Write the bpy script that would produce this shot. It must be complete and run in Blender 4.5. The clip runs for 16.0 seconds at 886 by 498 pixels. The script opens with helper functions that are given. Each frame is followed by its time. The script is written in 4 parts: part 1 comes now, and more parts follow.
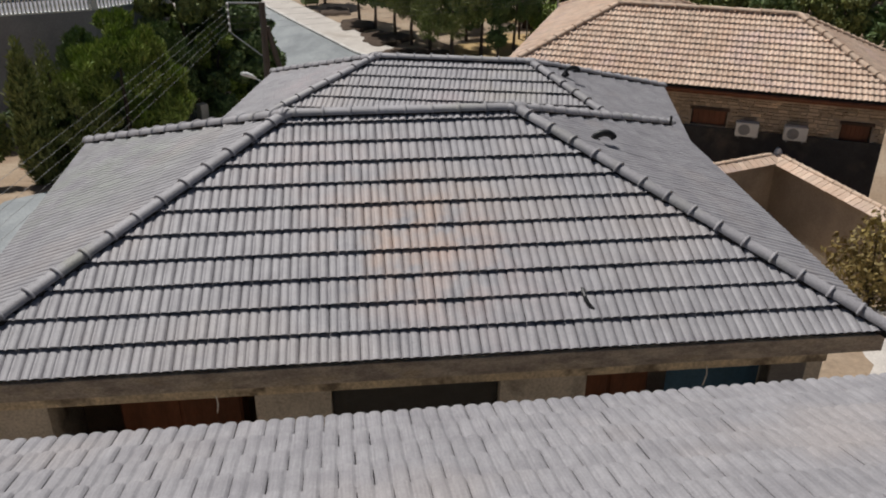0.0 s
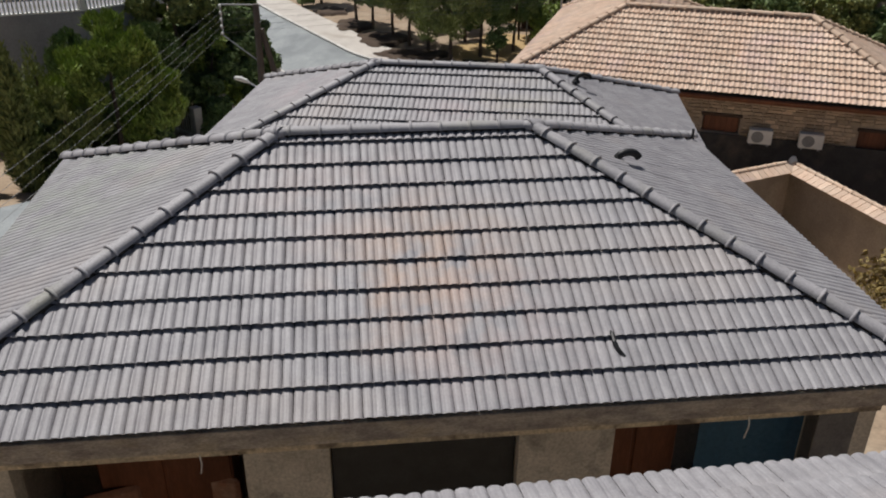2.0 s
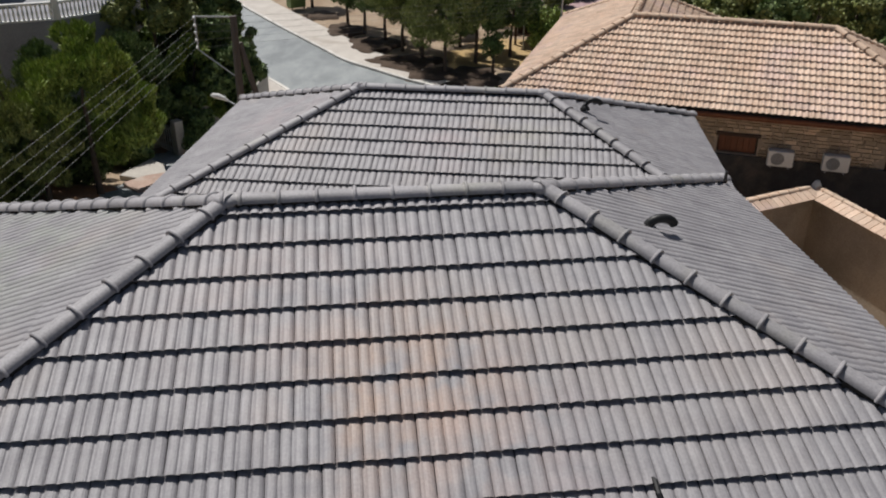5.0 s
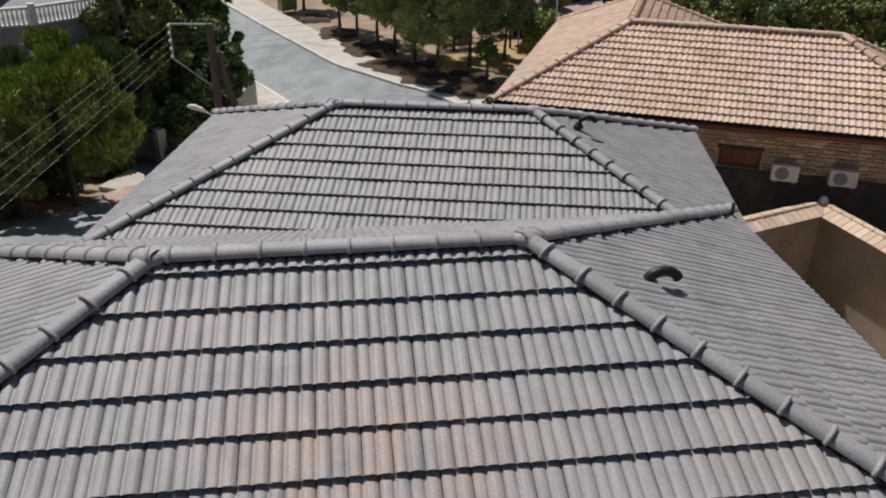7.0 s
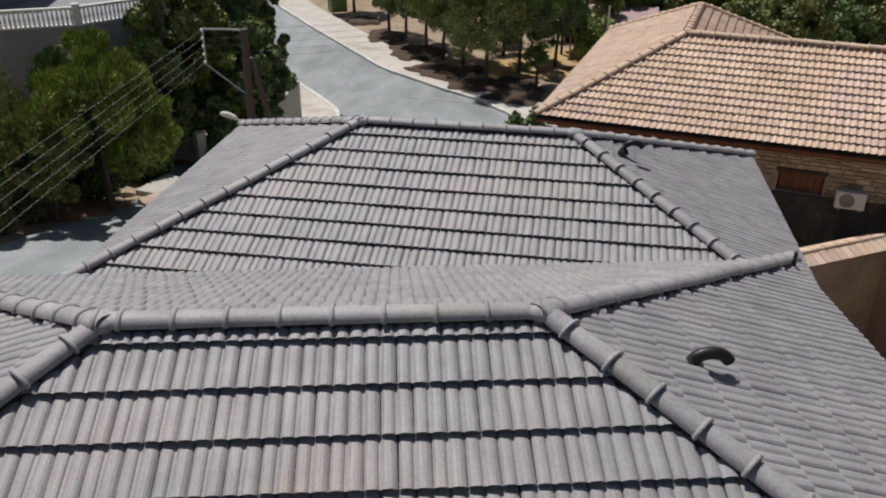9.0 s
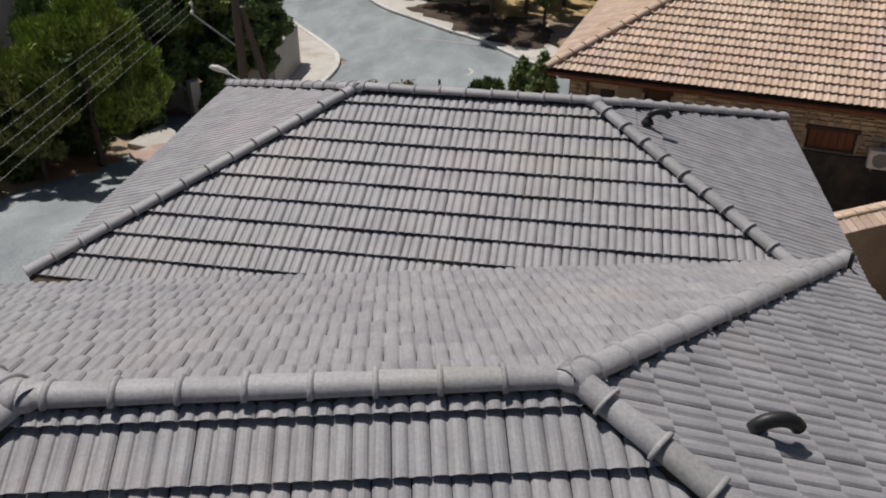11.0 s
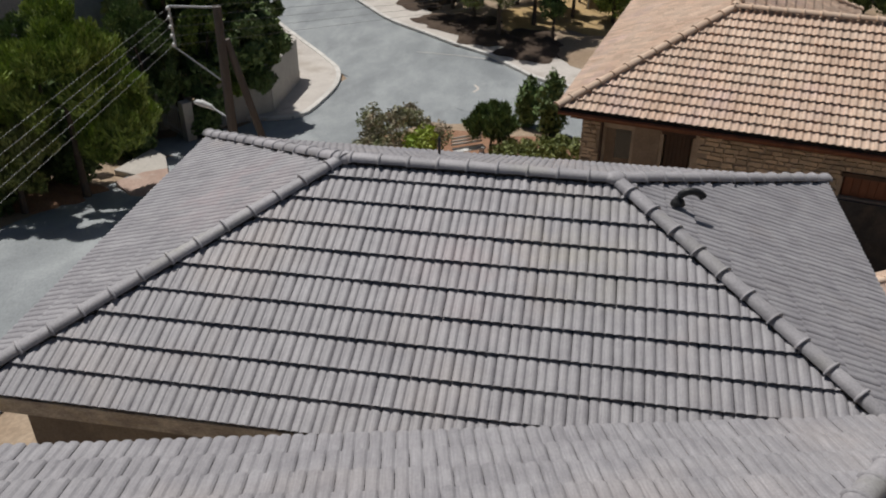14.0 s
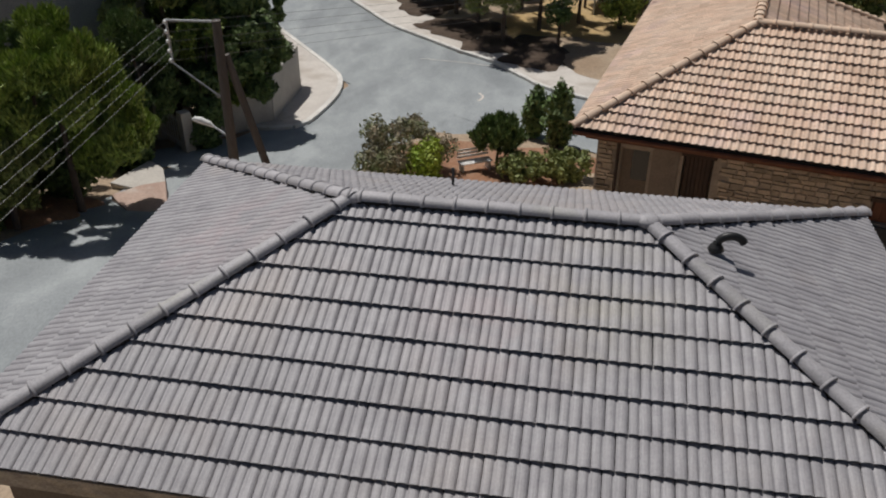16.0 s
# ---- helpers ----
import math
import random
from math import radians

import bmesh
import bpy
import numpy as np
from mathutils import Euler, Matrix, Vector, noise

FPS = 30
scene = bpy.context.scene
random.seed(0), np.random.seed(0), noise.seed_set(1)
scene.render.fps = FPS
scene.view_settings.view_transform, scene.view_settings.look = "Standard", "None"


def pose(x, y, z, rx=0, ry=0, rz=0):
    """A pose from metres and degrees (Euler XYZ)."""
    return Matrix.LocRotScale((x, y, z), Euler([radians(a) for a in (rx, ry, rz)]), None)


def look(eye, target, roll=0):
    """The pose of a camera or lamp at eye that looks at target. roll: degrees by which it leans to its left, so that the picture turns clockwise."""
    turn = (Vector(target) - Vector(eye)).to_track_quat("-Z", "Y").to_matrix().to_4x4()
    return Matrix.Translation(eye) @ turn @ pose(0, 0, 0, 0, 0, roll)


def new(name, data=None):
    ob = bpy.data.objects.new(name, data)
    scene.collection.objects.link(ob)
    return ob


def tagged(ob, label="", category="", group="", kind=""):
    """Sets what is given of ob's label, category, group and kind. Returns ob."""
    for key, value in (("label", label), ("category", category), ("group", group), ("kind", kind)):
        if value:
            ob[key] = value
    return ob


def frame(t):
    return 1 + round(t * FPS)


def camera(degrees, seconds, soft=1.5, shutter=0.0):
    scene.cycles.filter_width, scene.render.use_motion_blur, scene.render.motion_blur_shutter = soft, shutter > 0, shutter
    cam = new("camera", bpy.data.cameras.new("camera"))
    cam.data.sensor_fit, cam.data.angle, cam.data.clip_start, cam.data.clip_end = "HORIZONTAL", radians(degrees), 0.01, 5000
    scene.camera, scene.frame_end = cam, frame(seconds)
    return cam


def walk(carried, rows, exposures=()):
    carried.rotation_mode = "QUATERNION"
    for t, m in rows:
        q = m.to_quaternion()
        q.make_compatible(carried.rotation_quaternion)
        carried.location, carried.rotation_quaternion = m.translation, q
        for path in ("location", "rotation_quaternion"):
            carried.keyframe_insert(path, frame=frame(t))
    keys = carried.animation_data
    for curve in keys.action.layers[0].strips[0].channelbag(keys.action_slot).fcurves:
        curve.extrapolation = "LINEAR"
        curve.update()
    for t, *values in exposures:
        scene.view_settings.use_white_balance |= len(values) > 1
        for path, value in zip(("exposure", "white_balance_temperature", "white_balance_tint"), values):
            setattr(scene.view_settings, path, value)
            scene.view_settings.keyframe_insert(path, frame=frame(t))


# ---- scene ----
cam = camera(55.36, 16.0, 2.0)
# seconds, eye, turn
PATH = [
    (0, 0.171, -0.045, 9.187, 62.82, -0.34, 1.24),
    (0.5, 0.145, 0.153, 9.172, 62.81, -0.37, 1.18),
    (1, 0.105, 0.390, 9.149, 62.80, -0.41, 1.13),
    (1.5, 0.048, 0.672, 9.121, 62.79, -0.37, 1.04),
    (2, 0.006, 0.981, 9.078, 62.74, -0.43, 1.02),
    (2.5, 0.009, 1.308, 9.039, 62.72, -0.49, 0.99),
    (3, 0.007, 1.645, 9.004, 62.73, -0.44, 0.91),
    (3.5, -0.021, 1.992, 8.982, 62.73, -0.31, 0.81),
    (4, -0.005, 2.354, 9.006, 62.71, -0.37, 0.78),
    (6.5, 0.157, 3.983, 8.911, 62.75, -0.25, 0.45),
    (7, 0.254, 4.260, 8.902, 62.75, -0.31, 0.45),
    (7.5, 0.311, 4.552, 8.910, 62.71, -0.28, 0.32),
    (8, 0.389, 4.833, 8.896, 62.71, -0.23, 1.07),
    (8.5, 0.431, 5.110, 8.895, 62.70, -0.23, 2.47),
    (9, 0.536, 5.438, 8.831, 62.82, -0.36, 4.13),
    (9.5, 0.550, 5.773, 8.830, 62.71, -0.19, 4.00),
    (9.7, 0.543, 5.905, 8.830, 62.08, -0.17, 4.03),
    (11.0, 0.440, 6.730, 8.840, 58.60, 0.02, 4.30),
    (12, 0.341, 7.372, 8.874, 58.41, 0.10, 4.51),
    (12.5, 0.305, 7.694, 8.951, 58.41, 0.14, 4.70),
    (13, 0.347, 8.031, 9.035, 58.39, 0.06, 4.82),
    (13.5, 0.379, 8.360, 9.069, 58.48, 0.05, 4.78),
    (14, 0.382, 8.661, 9.061, 58.48, 0.02, 4.75),
    (14.5, 0.363, 8.959, 9.065, 58.51, -0.03, 4.75),
    (15, 0.300, 9.210, 9.090, 58.49, -0.06, 4.75),
    (15.5, 0.202, 9.410, 9.109, 58.50, -0.08, 4.70),
    (16, 0.101, 9.594, 9.094, 58.49, -0.16, 4.80),
]
walk(cam, [(t, pose(x, y, z, rx, ry, rz)) for t, x, y, z, rx, ry, rz in PATH], [(0.0, -0.38), (1.0, -0.36), (3.0, -0.23), (4.2, -0.25), (7.0, -0.30), (9.5, -0.31), (12.0, -0.42), (16.0, -0.46)])

# ---- world and sun ----
SUN_FROM = Vector((-0.28, 0.39, 0.875)).normalized()      # towards the sun
SUN_EL = math.asin(SUN_FROM.z)
SUN_AZ = math.atan2(SUN_FROM.x, SUN_FROM.y)              # clockwise from +y
world = bpy.data.worlds.new("sky")
scene.world = world
world.use_nodes = True
wn = world.node_tree
sky = wn.nodes.new("ShaderNodeTexSky")
sky.sky_type = "NISHITA"
sky.sun_disc = False
sky.sun_elevation = SUN_EL
sky.sun_rotation = SUN_AZ
sky.air_density, sky.dust_density, sky.ozone_density = 1.0, 1.7, 1.0
wn.links.new(sky.outputs[0], wn.nodes["Background"].inputs[0])
wn.nodes["Background"].inputs[1].default_value = 0.043
sun_data = bpy.data.lights.new("sun", "SUN")
sun_data.energy, sun_data.angle, sun_data.color = 4.6, radians(0.53), (1.0, 0.972, 0.938)
sun = new("sun", sun_data)
sun.matrix_world = look(SUN_FROM * 60, (0, 0, 0))


# ---- materials ----
def material(name, a, b, scale=3.0, fine=40.0, rough=0.85, bump=0.15, metal=0.0, per_object=0.0, per_island=0.0,
             stain=None, stain_scale=0.6, stain_at=(0.55, 0.7), grit=0.25, stretch=(1, 1, 1), spec=0.35, blush=(), streak=None):
    """Two colours mixed by coarse noise, fine grit in value and relief, an optional third colour in patches."""
    m = bpy.data.materials.new(name)
    m.use_nodes = True
    nt = m.node_tree
    N, L = nt.nodes, nt.links
    bsdf = N["Principled BSDF"]
    geo = N.new("ShaderNodeNewGeometry")
    mp = N.new("ShaderNodeMapping")
    mp.inputs["Scale"].default_value = stretch
    L.new(geo.outputs["Position"], mp.inputs[0])

    def tex(s, detail=4.0, roughness=0.6):
        t = N.new("ShaderNodeTexNoise")
        t.inputs["Scale"].default_value, t.inputs["Detail"].default_value, t.inputs["Roughness"].default_value = s, detail, roughness
        L.new(mp.outputs[0], t.inputs["Vector"])
        return t.outputs["Fac"]

    def mix(kind, fac, c1, c2):
        x = N.new("ShaderNodeMix")
        x.data_type, x.blend_type = "RGBA", kind
        for sock, val in ((x.inputs[0], fac), (x.inputs[6], c1), (x.inputs[7], c2)):
            if isinstance(val, (int, float)):
                sock.default_value = val
            elif isinstance(val, tuple):
                sock.default_value = (*val, 1)
            else:
                L.new(val, sock)
        return x.outputs[2]

    def ramp(src, lo, hi, v0=0.0, v1=1.0):
        r = N.new("ShaderNodeMapRange")
        L.new(src, r.inputs[0])
        for i, v in enumerate((lo, hi, v0, v1)):
            r.inputs[i + 1].default_value = v
        return r.outputs[0]

    col = mix("MIX", ramp(tex(scale), 0.35, 0.65), a, b)
    if stain:
        col = mix("MIX", ramp(tex(stain_scale, 3.0), stain_at[0], stain_at[1], 0.0, 0.8), col, stain)
    for centre, reach, tone, amount in blush:
        dist = N.new("ShaderNodeVectorMath")
        dist.operation = "DISTANCE"
        L.new(geo.outputs["Position"], dist.inputs[0])
        dist.inputs[1].default_value = centre
        near, cloud = ramp(dist.outputs["Value"], reach, reach * 0.25, 0.0, amount), ramp(tex(1.9, 3.0), 0.38, 0.62)
        both = N.new("ShaderNodeMath")
        both.operation = "MULTIPLY"
        L.new(near, both.inputs[0])
        L.new(cloud, both.inputs[1])
        col = mix("MIX", both.outputs[0], col, tone)
    fine_fac = tex(fine, 3.0, 0.7)
    col = mix("MULTIPLY", 1.0, col, mix("MIX", ramp(fine_fac, 0.3, 0.7), (1 - grit,) * 3, (1 + grit * 0.3,) * 3))
    for amount, which in ((per_object, "object"), (per_island, "island")):
        if amount:
            if which == "object":
                o = N.new("ShaderNodeObjectInfo").outputs["Random"]
            else:
                o = geo.outputs["Random Per Island"]
            col = mix("MULTIPLY", 1.0, col, mix("MIX", o, (1 - amount,) * 3, (1 + amount * 0.6,) * 3))
    if streak:
        coord, own, shift = N.new("ShaderNodeTexCoord"), N.new("ShaderNodeObjectInfo"), N.new("ShaderNodeVectorMath")
        shift.operation = "MULTIPLY_ADD"
        L.new(own.outputs["Random"], shift.inputs[0])
        shift.inputs[1].default_value = (37.0, 53.0, 0.0)
        L.new(coord.outputs["Object"], shift.inputs[2])
        run = N.new("ShaderNodeMapping")
        run.inputs["Scale"].default_value = streak[0]
        L.new(shift.outputs[0], run.inputs[0])
        lines = N.new("ShaderNodeTexNoise")
        lines.inputs["Scale"].default_value, lines.inputs["Detail"].default_value = 1.0, 3.0
        L.new(run.outputs[0], lines.inputs["Vector"])
        col = mix("MULTIPLY", 1.0, col, mix("MIX", ramp(lines.outputs["Fac"], 0.30, 0.72), (1 - streak[1],) * 3, (1 + streak[1],) * 3))
    L.new(col, bsdf.inputs["Base Color"])
    bsdf.inputs["Roughness"].default_value = rough
    bsdf.inputs["Metallic"].default_value = metal
    bsdf.inputs["Specular IOR Level"].default_value = spec
    if bump:
        bp = N.new("ShaderNodeBump")
        bp.inputs["Strength"].default_value, bp.inputs["Distance"].default_value = bump, 0.02
        L.new(fine_fac, bp.inputs["Height"])
        L.new(bp.outputs[0], bsdf.inputs["Normal"])
    return m


M = {}
M["grey_tile"] = material("grey_concrete_tile", (0.298, 0.285, 0.297), (0.384, 0.369, 0.379), 3.2, 55, 0.57, 0.14, per_object=0.05, per_island=0.05,
                          stain=(0.42, 0.375, 0.355), stain_scale=0.5, stain_at=(0.54, 0.76), grit=0.18, spec=0.55, streak=((75.0, 3.5, 3.0), 0.13),
                          blush=[((-0.25, 8.2, 5.0), 1.25, (0.54, 0.37, 0.26), 0.75), ((0.3, 7.7, 4.8), 1.3, (0.47, 0.38, 0.375), 0.5), ((-1.3, 9.1, 5.4), 1.5, (0.46, 0.38, 0.36), 0.5), ((-3.1, 18.2, 3.75), 1.2, (0.47, 0.37, 0.375), 0.6), ((0.1, 16.6, 4.0), 1.2, (0.46, 0.38, 0.38), 0.5), ((1.2, 16.8, 4.0), 1.1, (0.43, 0.40, 0.33), 0.5), ((-4.6, 10.6, 5.0), 2.2, (0.34, 0.36, 0.31), 0.7)])
M["grey_cap"] = material("grey_ridge_tile", (0.365, 0.35, 0.36), (0.46, 0.44, 0.45), 2.6, 45, 0.60, 0.14, per_object=0.13,
                         stain=(0.36, 0.35, 0.30), stain_scale=0.9, grit=0.25, spec=0.45)
# near-black deck colour, also the painted shade below the ridge tiles
M["deck"] = material("deck_and_ridge_shade", (0.03, 0.028, 0.026), (0.05, 0.045, 0.04), 3, 30, 0.95, 0.1)
M["orange_tile"] = material("orange_clay_tile", (0.71, 0.505, 0.372), (0.80, 0.615, 0.475), 1.4, 40, 0.75, 0.25, per_object=0.17, per_island=0.17,
                            stain=(0.76, 0.565, 0.50), stain_scale=0.5, grit=0.2)
M["orange_cap"] = material("orange_ridge_tile", (0.70, 0.50, 0.36), (0.78, 0.60, 0.455), 2, 40, 0.8, 0.25, per_object=0.15, grit=0.2)
M["fascia"] = material("weathered_fascia", (0.60, 0.52, 0.42), (0.33, 0.28, 0.24), 3.5, 30, 0.9, 0.4, stain=(0.50, 0.41, 0.29), stain_scale=2.2, grit=0.4, stretch=(1, 1, 2.5))
M["beam"] = material("stained_beam_plaster", (0.78, 0.65, 0.45), (0.54, 0.45, 0.33), 3.2, 30, 0.9, 0.4, stain=(0.13, 0.10, 0.085), stain_scale=2.6, stain_at=(0.5, 0.62), grit=0.4)
M["plaster"] = material("grey_plaster", (0.62, 0.56, 0.47), (0.48, 0.43, 0.36), 2.2, 35, 0.92, 0.4, stain=(0.20, 0.175, 0.15), stain_scale=2.0, stain_at=(0.54, 0.70), grit=0.35)
M["dark_plaster"] = material("dark_stained_plaster", (0.13, 0.125, 0.125), (0.19, 0.18, 0.175), 2.2, 35, 0.92, 0.3, stain=(0.25, 0.23, 0.21), stain_scale=1.6)
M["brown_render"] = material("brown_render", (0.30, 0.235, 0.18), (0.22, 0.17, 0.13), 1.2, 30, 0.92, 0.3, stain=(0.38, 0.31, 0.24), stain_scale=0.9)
M["yard_render"] = material("grey_brown_render", (0.48, 0.41, 0.33), (0.38, 0.325, 0.26), 0.9, 25, 0.92, 0.3, stain=(0.55, 0.49, 0.40), stain_scale=0.7)
M["pad"] = material("pinkish_brown_screed", (0.52, 0.38, 0.31), (0.44, 0.31, 0.25), 1.6, 20, 0.92, 0.3, stain=(0.56, 0.49, 0.43), stain_scale=0.9)
# near-black tone that paints the shade on the stone house's lower wall
M["wall_shade"] = material("painted_wall_shade", (0.045, 0.043, 0.045), (0.07, 0.066, 0.066), 1.4, 25, 0.9, 0.3, stain=(0.12, 0.10, 0.085), stain_scale=1.1)
M["dark_render"] = material("dark_brown_render", (0.21, 0.17, 0.135), (0.15, 0.12, 0.095), 1.2, 30, 0.92, 0.3, stain=(0.27, 0.22, 0.17), stain_scale=0.9)
M["wood"] = material("red_brown_wood", (0.24, 0.09, 0.045), (0.16, 0.06, 0.03), 4, 50, 0.55, 0.15, stretch=(1, 1, 0.2), per_object=0.2)
M["dark_wood"] = material("dark_wood", (0.075, 0.04, 0.025), (0.05, 0.028, 0.02), 4, 50, 0.55, 0.15, stretch=(1, 1, 0.2))
M["rust_fabric"] = material("rust_brown_cover", (0.46, 0.22, 0.14), (0.34, 0.17, 0.11), 3.0, 25, 0.85, 0.3, stain=(0.5, 0.36, 0.27), stain_scale=2.5)
M["blue"] = material("blue_sheet", (0.07, 0.17, 0.27), (0.10, 0.22, 0.34), 1.3, 20, 0.5, 0.15)
M["white"] = material("white_paint", (0.80, 0.79, 0.76), (0.72, 0.71, 0.68), 2, 30, 0.6, 0.1, grit=0.1)
M["grille"] = material("grey_fan_grille", (0.30, 0.30, 0.30), (0.24, 0.24, 0.24), 5, 60, 0.6, 0.1)
M["black"] = material("black_plastic", (0.018, 0.018, 0.018), (0.03, 0.03, 0.03), 4, 40, 0.45, 0.05)
M["glass_dark"] = material("dark_window_glass", (0.015, 0.016, 0.018), (0.02, 0.02, 0.022), 1, 10, 0.08, 0.0, grit=0.0, spec=0.6)
M["stone"] = material("brown_field_stone", (0.57, 0.45, 0.325), (0.43, 0.345, 0.25), 2.2, 30, 0.92, 0.5, per_object=0.35, per_island=0.35, stain=(0.52, 0.43, 0.33), stain_scale=1.5)
M["mortar"] = material("stone_mortar", (0.46, 0.38, 0.295), (0.38, 0.31, 0.24), 3, 30, 0.95, 0.3)
M["asphalt"] = material("sunbleached_asphalt", (0.297, 0.317, 0.322), (0.387, 0.408, 0.410), 0.8, 22, 0.92, 0.2, stain=(0.245, 0.262, 0.27), stain_scale=0.45, stain_at=(0.48, 0.66), grit=0.22, stretch=(1.0, 0.45, 1.0))
M["kerb"] = material("pale_kerb_concrete", (0.78, 0.75, 0.70), (0.66, 0.63, 0.58), 1.2, 30, 0.9, 0.2, per_object=0.1)
M["paving"] = material("pale_paving", (0.66, 0.61, 0.55), (0.56, 0.51, 0.46), 0.9, 25, 0.9, 0.25, stain=(0.45, 0.39, 0.33), stain_scale=0.5)
M["soil"] = material("dry_soil", (0.36, 0.26, 0.175), (0.46, 0.36, 0.26), 0.35, 9, 0.97, 0.5, stain=(0.26, 0.165, 0.10), stain_scale=0.16, grit=0.3)
M["red_soil"] = material("red_brown_soil", (0.30, 0.15, 0.085), (0.36, 0.21, 0.13), 0.8, 12, 0.97, 0.6, stain=(0.16, 0.10, 0.07), stain_scale=0.6, grit=0.35)
# dark mulch, also the tone of the tree shade painted on the verge
M["mulch_shade"] = material("mulch_and_tree_shade", (0.075, 0.05, 0.035), (0.12, 0.085, 0.06), 1.0, 14, 0.97, 0.6, grit=0.4)
M["straw"] = material("dry_grass", (0.55, 0.38, 0.17), (0.48, 0.34, 0.18), 0.6, 14, 0.95, 0.4, grit=0.35)
M["concrete"] = material("pale_concrete", (0.58, 0.54, 0.48), (0.50, 0.46, 0.41), 1.2, 25, 0.9, 0.2)
M["grey_wall"] = material("grey_house_wall", (0.34, 0.34, 0.36), (0.27, 0.27, 0.29), 0.8, 20, 0.9, 0.2)
M["bark"] = material("tree_bark", (0.11, 0.08, 0.06), (0.16, 0.125, 0.10), 4, 30, 0.95, 0.6, stretch=(1, 1, 0.3))
M["pole"] = material("weathered_pole_wood", (0.105, 0.09, 0.08), (0.155, 0.135, 0.12), 3, 40, 0.9, 0.3, stretch=(1, 1, 0.1))
M["steel"] = material("galvanised_steel", (0.46, 0.47, 0.48), (0.38, 0.39, 0.40), 5, 60, 0.45, 0.05, metal=0.5)
M["wire"] = material("aluminium_wire", (0.30, 0.30, 0.30), (0.24, 0.24, 0.24), 5, 60, 0.5, 0.0, metal=0.3)
M["pink_roof"] = material("faded_pink_roof", (0.52, 0.36, 0.36), (0.46, 0.31, 0.32), 1, 10, 0.8, 0.2)


def leaf_material(name, a, b):
    m = material(name, a, b, 0.9, 6, 0.6, 0.0, per_island=0.45, grit=0.2, spec=0.3)
    return m


M["leaf_green"] = leaf_material("bright_green_leaves", (0.23, 0.32, 0.06), (0.33, 0.40, 0.095))
M["leaf_dark"] = leaf_material("dark_green_leaves", (0.12, 0.18, 0.06), (0.185, 0.25, 0.085))
M["leaf_olive"] = leaf_material("olive_green_leaves", (0.21, 0.25, 0.075), (0.30, 0.325, 0.11))
M["leaf_pine"] = leaf_material("pine_needles", (0.14, 0.215, 0.07), (0.21, 0.285, 0.10))
M["leaf_yellow"] = leaf_material("yellow_green_leaves", (0.30, 0.44, 0.05), (0.42, 0.50, 0.08))
M["leaf_pink"] = leaf_material("pinkish_oleander_leaves", (0.21, 0.27, 0.11), (0.43, 0.33, 0.24))
M["leaf_dry"] = leaf_material("dry_yellow_leaves", (0.34, 0.26, 0.08), (0.28, 0.20, 0.07))


# ---- mesh helpers ----
def mesh_of(name, verts, faces, mat, smooth=False):
    me = bpy.data.meshes.new(name)
    me.from_pydata([tuple(v) for v in verts], [], faces)
    me.materials.append(mat)
    if smooth:
        me.polygons.foreach_set("use_smooth", [True] * len(me.polygons))
    me.update()
    return me


def finish(name, bm, mat, smooth=False):
    me = bpy.data.meshes.new(name)
    bm.normal_update()
    bm.to_mesh(me)
    bm.free()
    me.materials.append(mat)
    if smooth:
        me.polygons.foreach_set("use_smooth", [True] * len(me.polygons))
    return me


def part(name, data, mat=None, parent=None, label="", kind="", m=None):
    """Links a bmesh or a mesh as one object under a thing or a part. m: its pose in its parent."""
    me = data if isinstance(data, bpy.types.Mesh) else finish(name, data, mat)
    ob = new(name, me)
    if parent is not None:
        ob.parent = parent
    if m is not None:
        ob.matrix_basis = m
    return tagged(ob, label, kind=kind)


def thing(name, m, label, category, group="", kind=""):
    ob = new(name)
    ob.matrix_basis = m
    ob.empty_display_size = 0.2
    return tagged(ob, label, category, group, kind)


def add_box(bm, x0, x1, y0, y1, z0, z1, bevel=0.0):
    r = bmesh.ops.create_cube(bm, size=1.0)
    vs = r["verts"]
    for v in vs:
        v.co = Vector(((x0 + x1) / 2 + v.co.x * (x1 - x0), (y0 + y1) / 2 + v.co.y * (y1 - y0), (z0 + z1) / 2 + v.co.z * (z1 - z0)))
    if bevel:
        es = list({e for v in vs for e in v.link_edges})
        bmesh.ops.bevel(bm, geom=es, offset=bevel, segments=1, affect="EDGES")
    return bm


def box(x0, x1, y0, y1, z0, z1, bevel=0.0):
    return add_box(bmesh.new(), x0, x1, y0, y1, z0, z1, bevel)


def add_tube(bm, pts, radii, sides=8, cap=True):
    """A tube of varying radius along points."""
    pts = [Vector(p) for p in pts]
    rings = []
    for i, p in enumerate(pts):
        d = (pts[min(i + 1, len(pts) - 1)] - pts[max(i - 1, 0)]).normalized()
        up = Vector((0, 0, 1)) if abs(d.z) < 0.9 else Vector((1, 0, 0))
        u = d.cross(up).normalized()
        w = u.cross(d)
        r = radii[i] if isinstance(radii, (list, tuple)) else radii
        rings.append([bm.verts.new(p + r * (math.cos(2 * math.pi * k / sides) * u + math.sin(2 * math.pi * k / sides) * w)) for k in range(sides)])
    for a, b in zip(rings, rings[1:]):
        for k in range(sides):
            bm.faces.new((a[k], a[(k + 1) % sides], b[(k + 1) % sides], b[k]))
    if cap:
        bm.faces.new(rings[0])
        bm.faces.new(list(reversed(rings[-1])))
    return bm


def tube(pts, radii, sides=8, cap=True):
    return add_tube(bmesh.new(), pts, radii, sides, cap)


# ---- the lie of the land ----
LAND_Y = [-60, 0, 14, 20, 26, 32, 42, 50, 75, 130, 400, 1500]
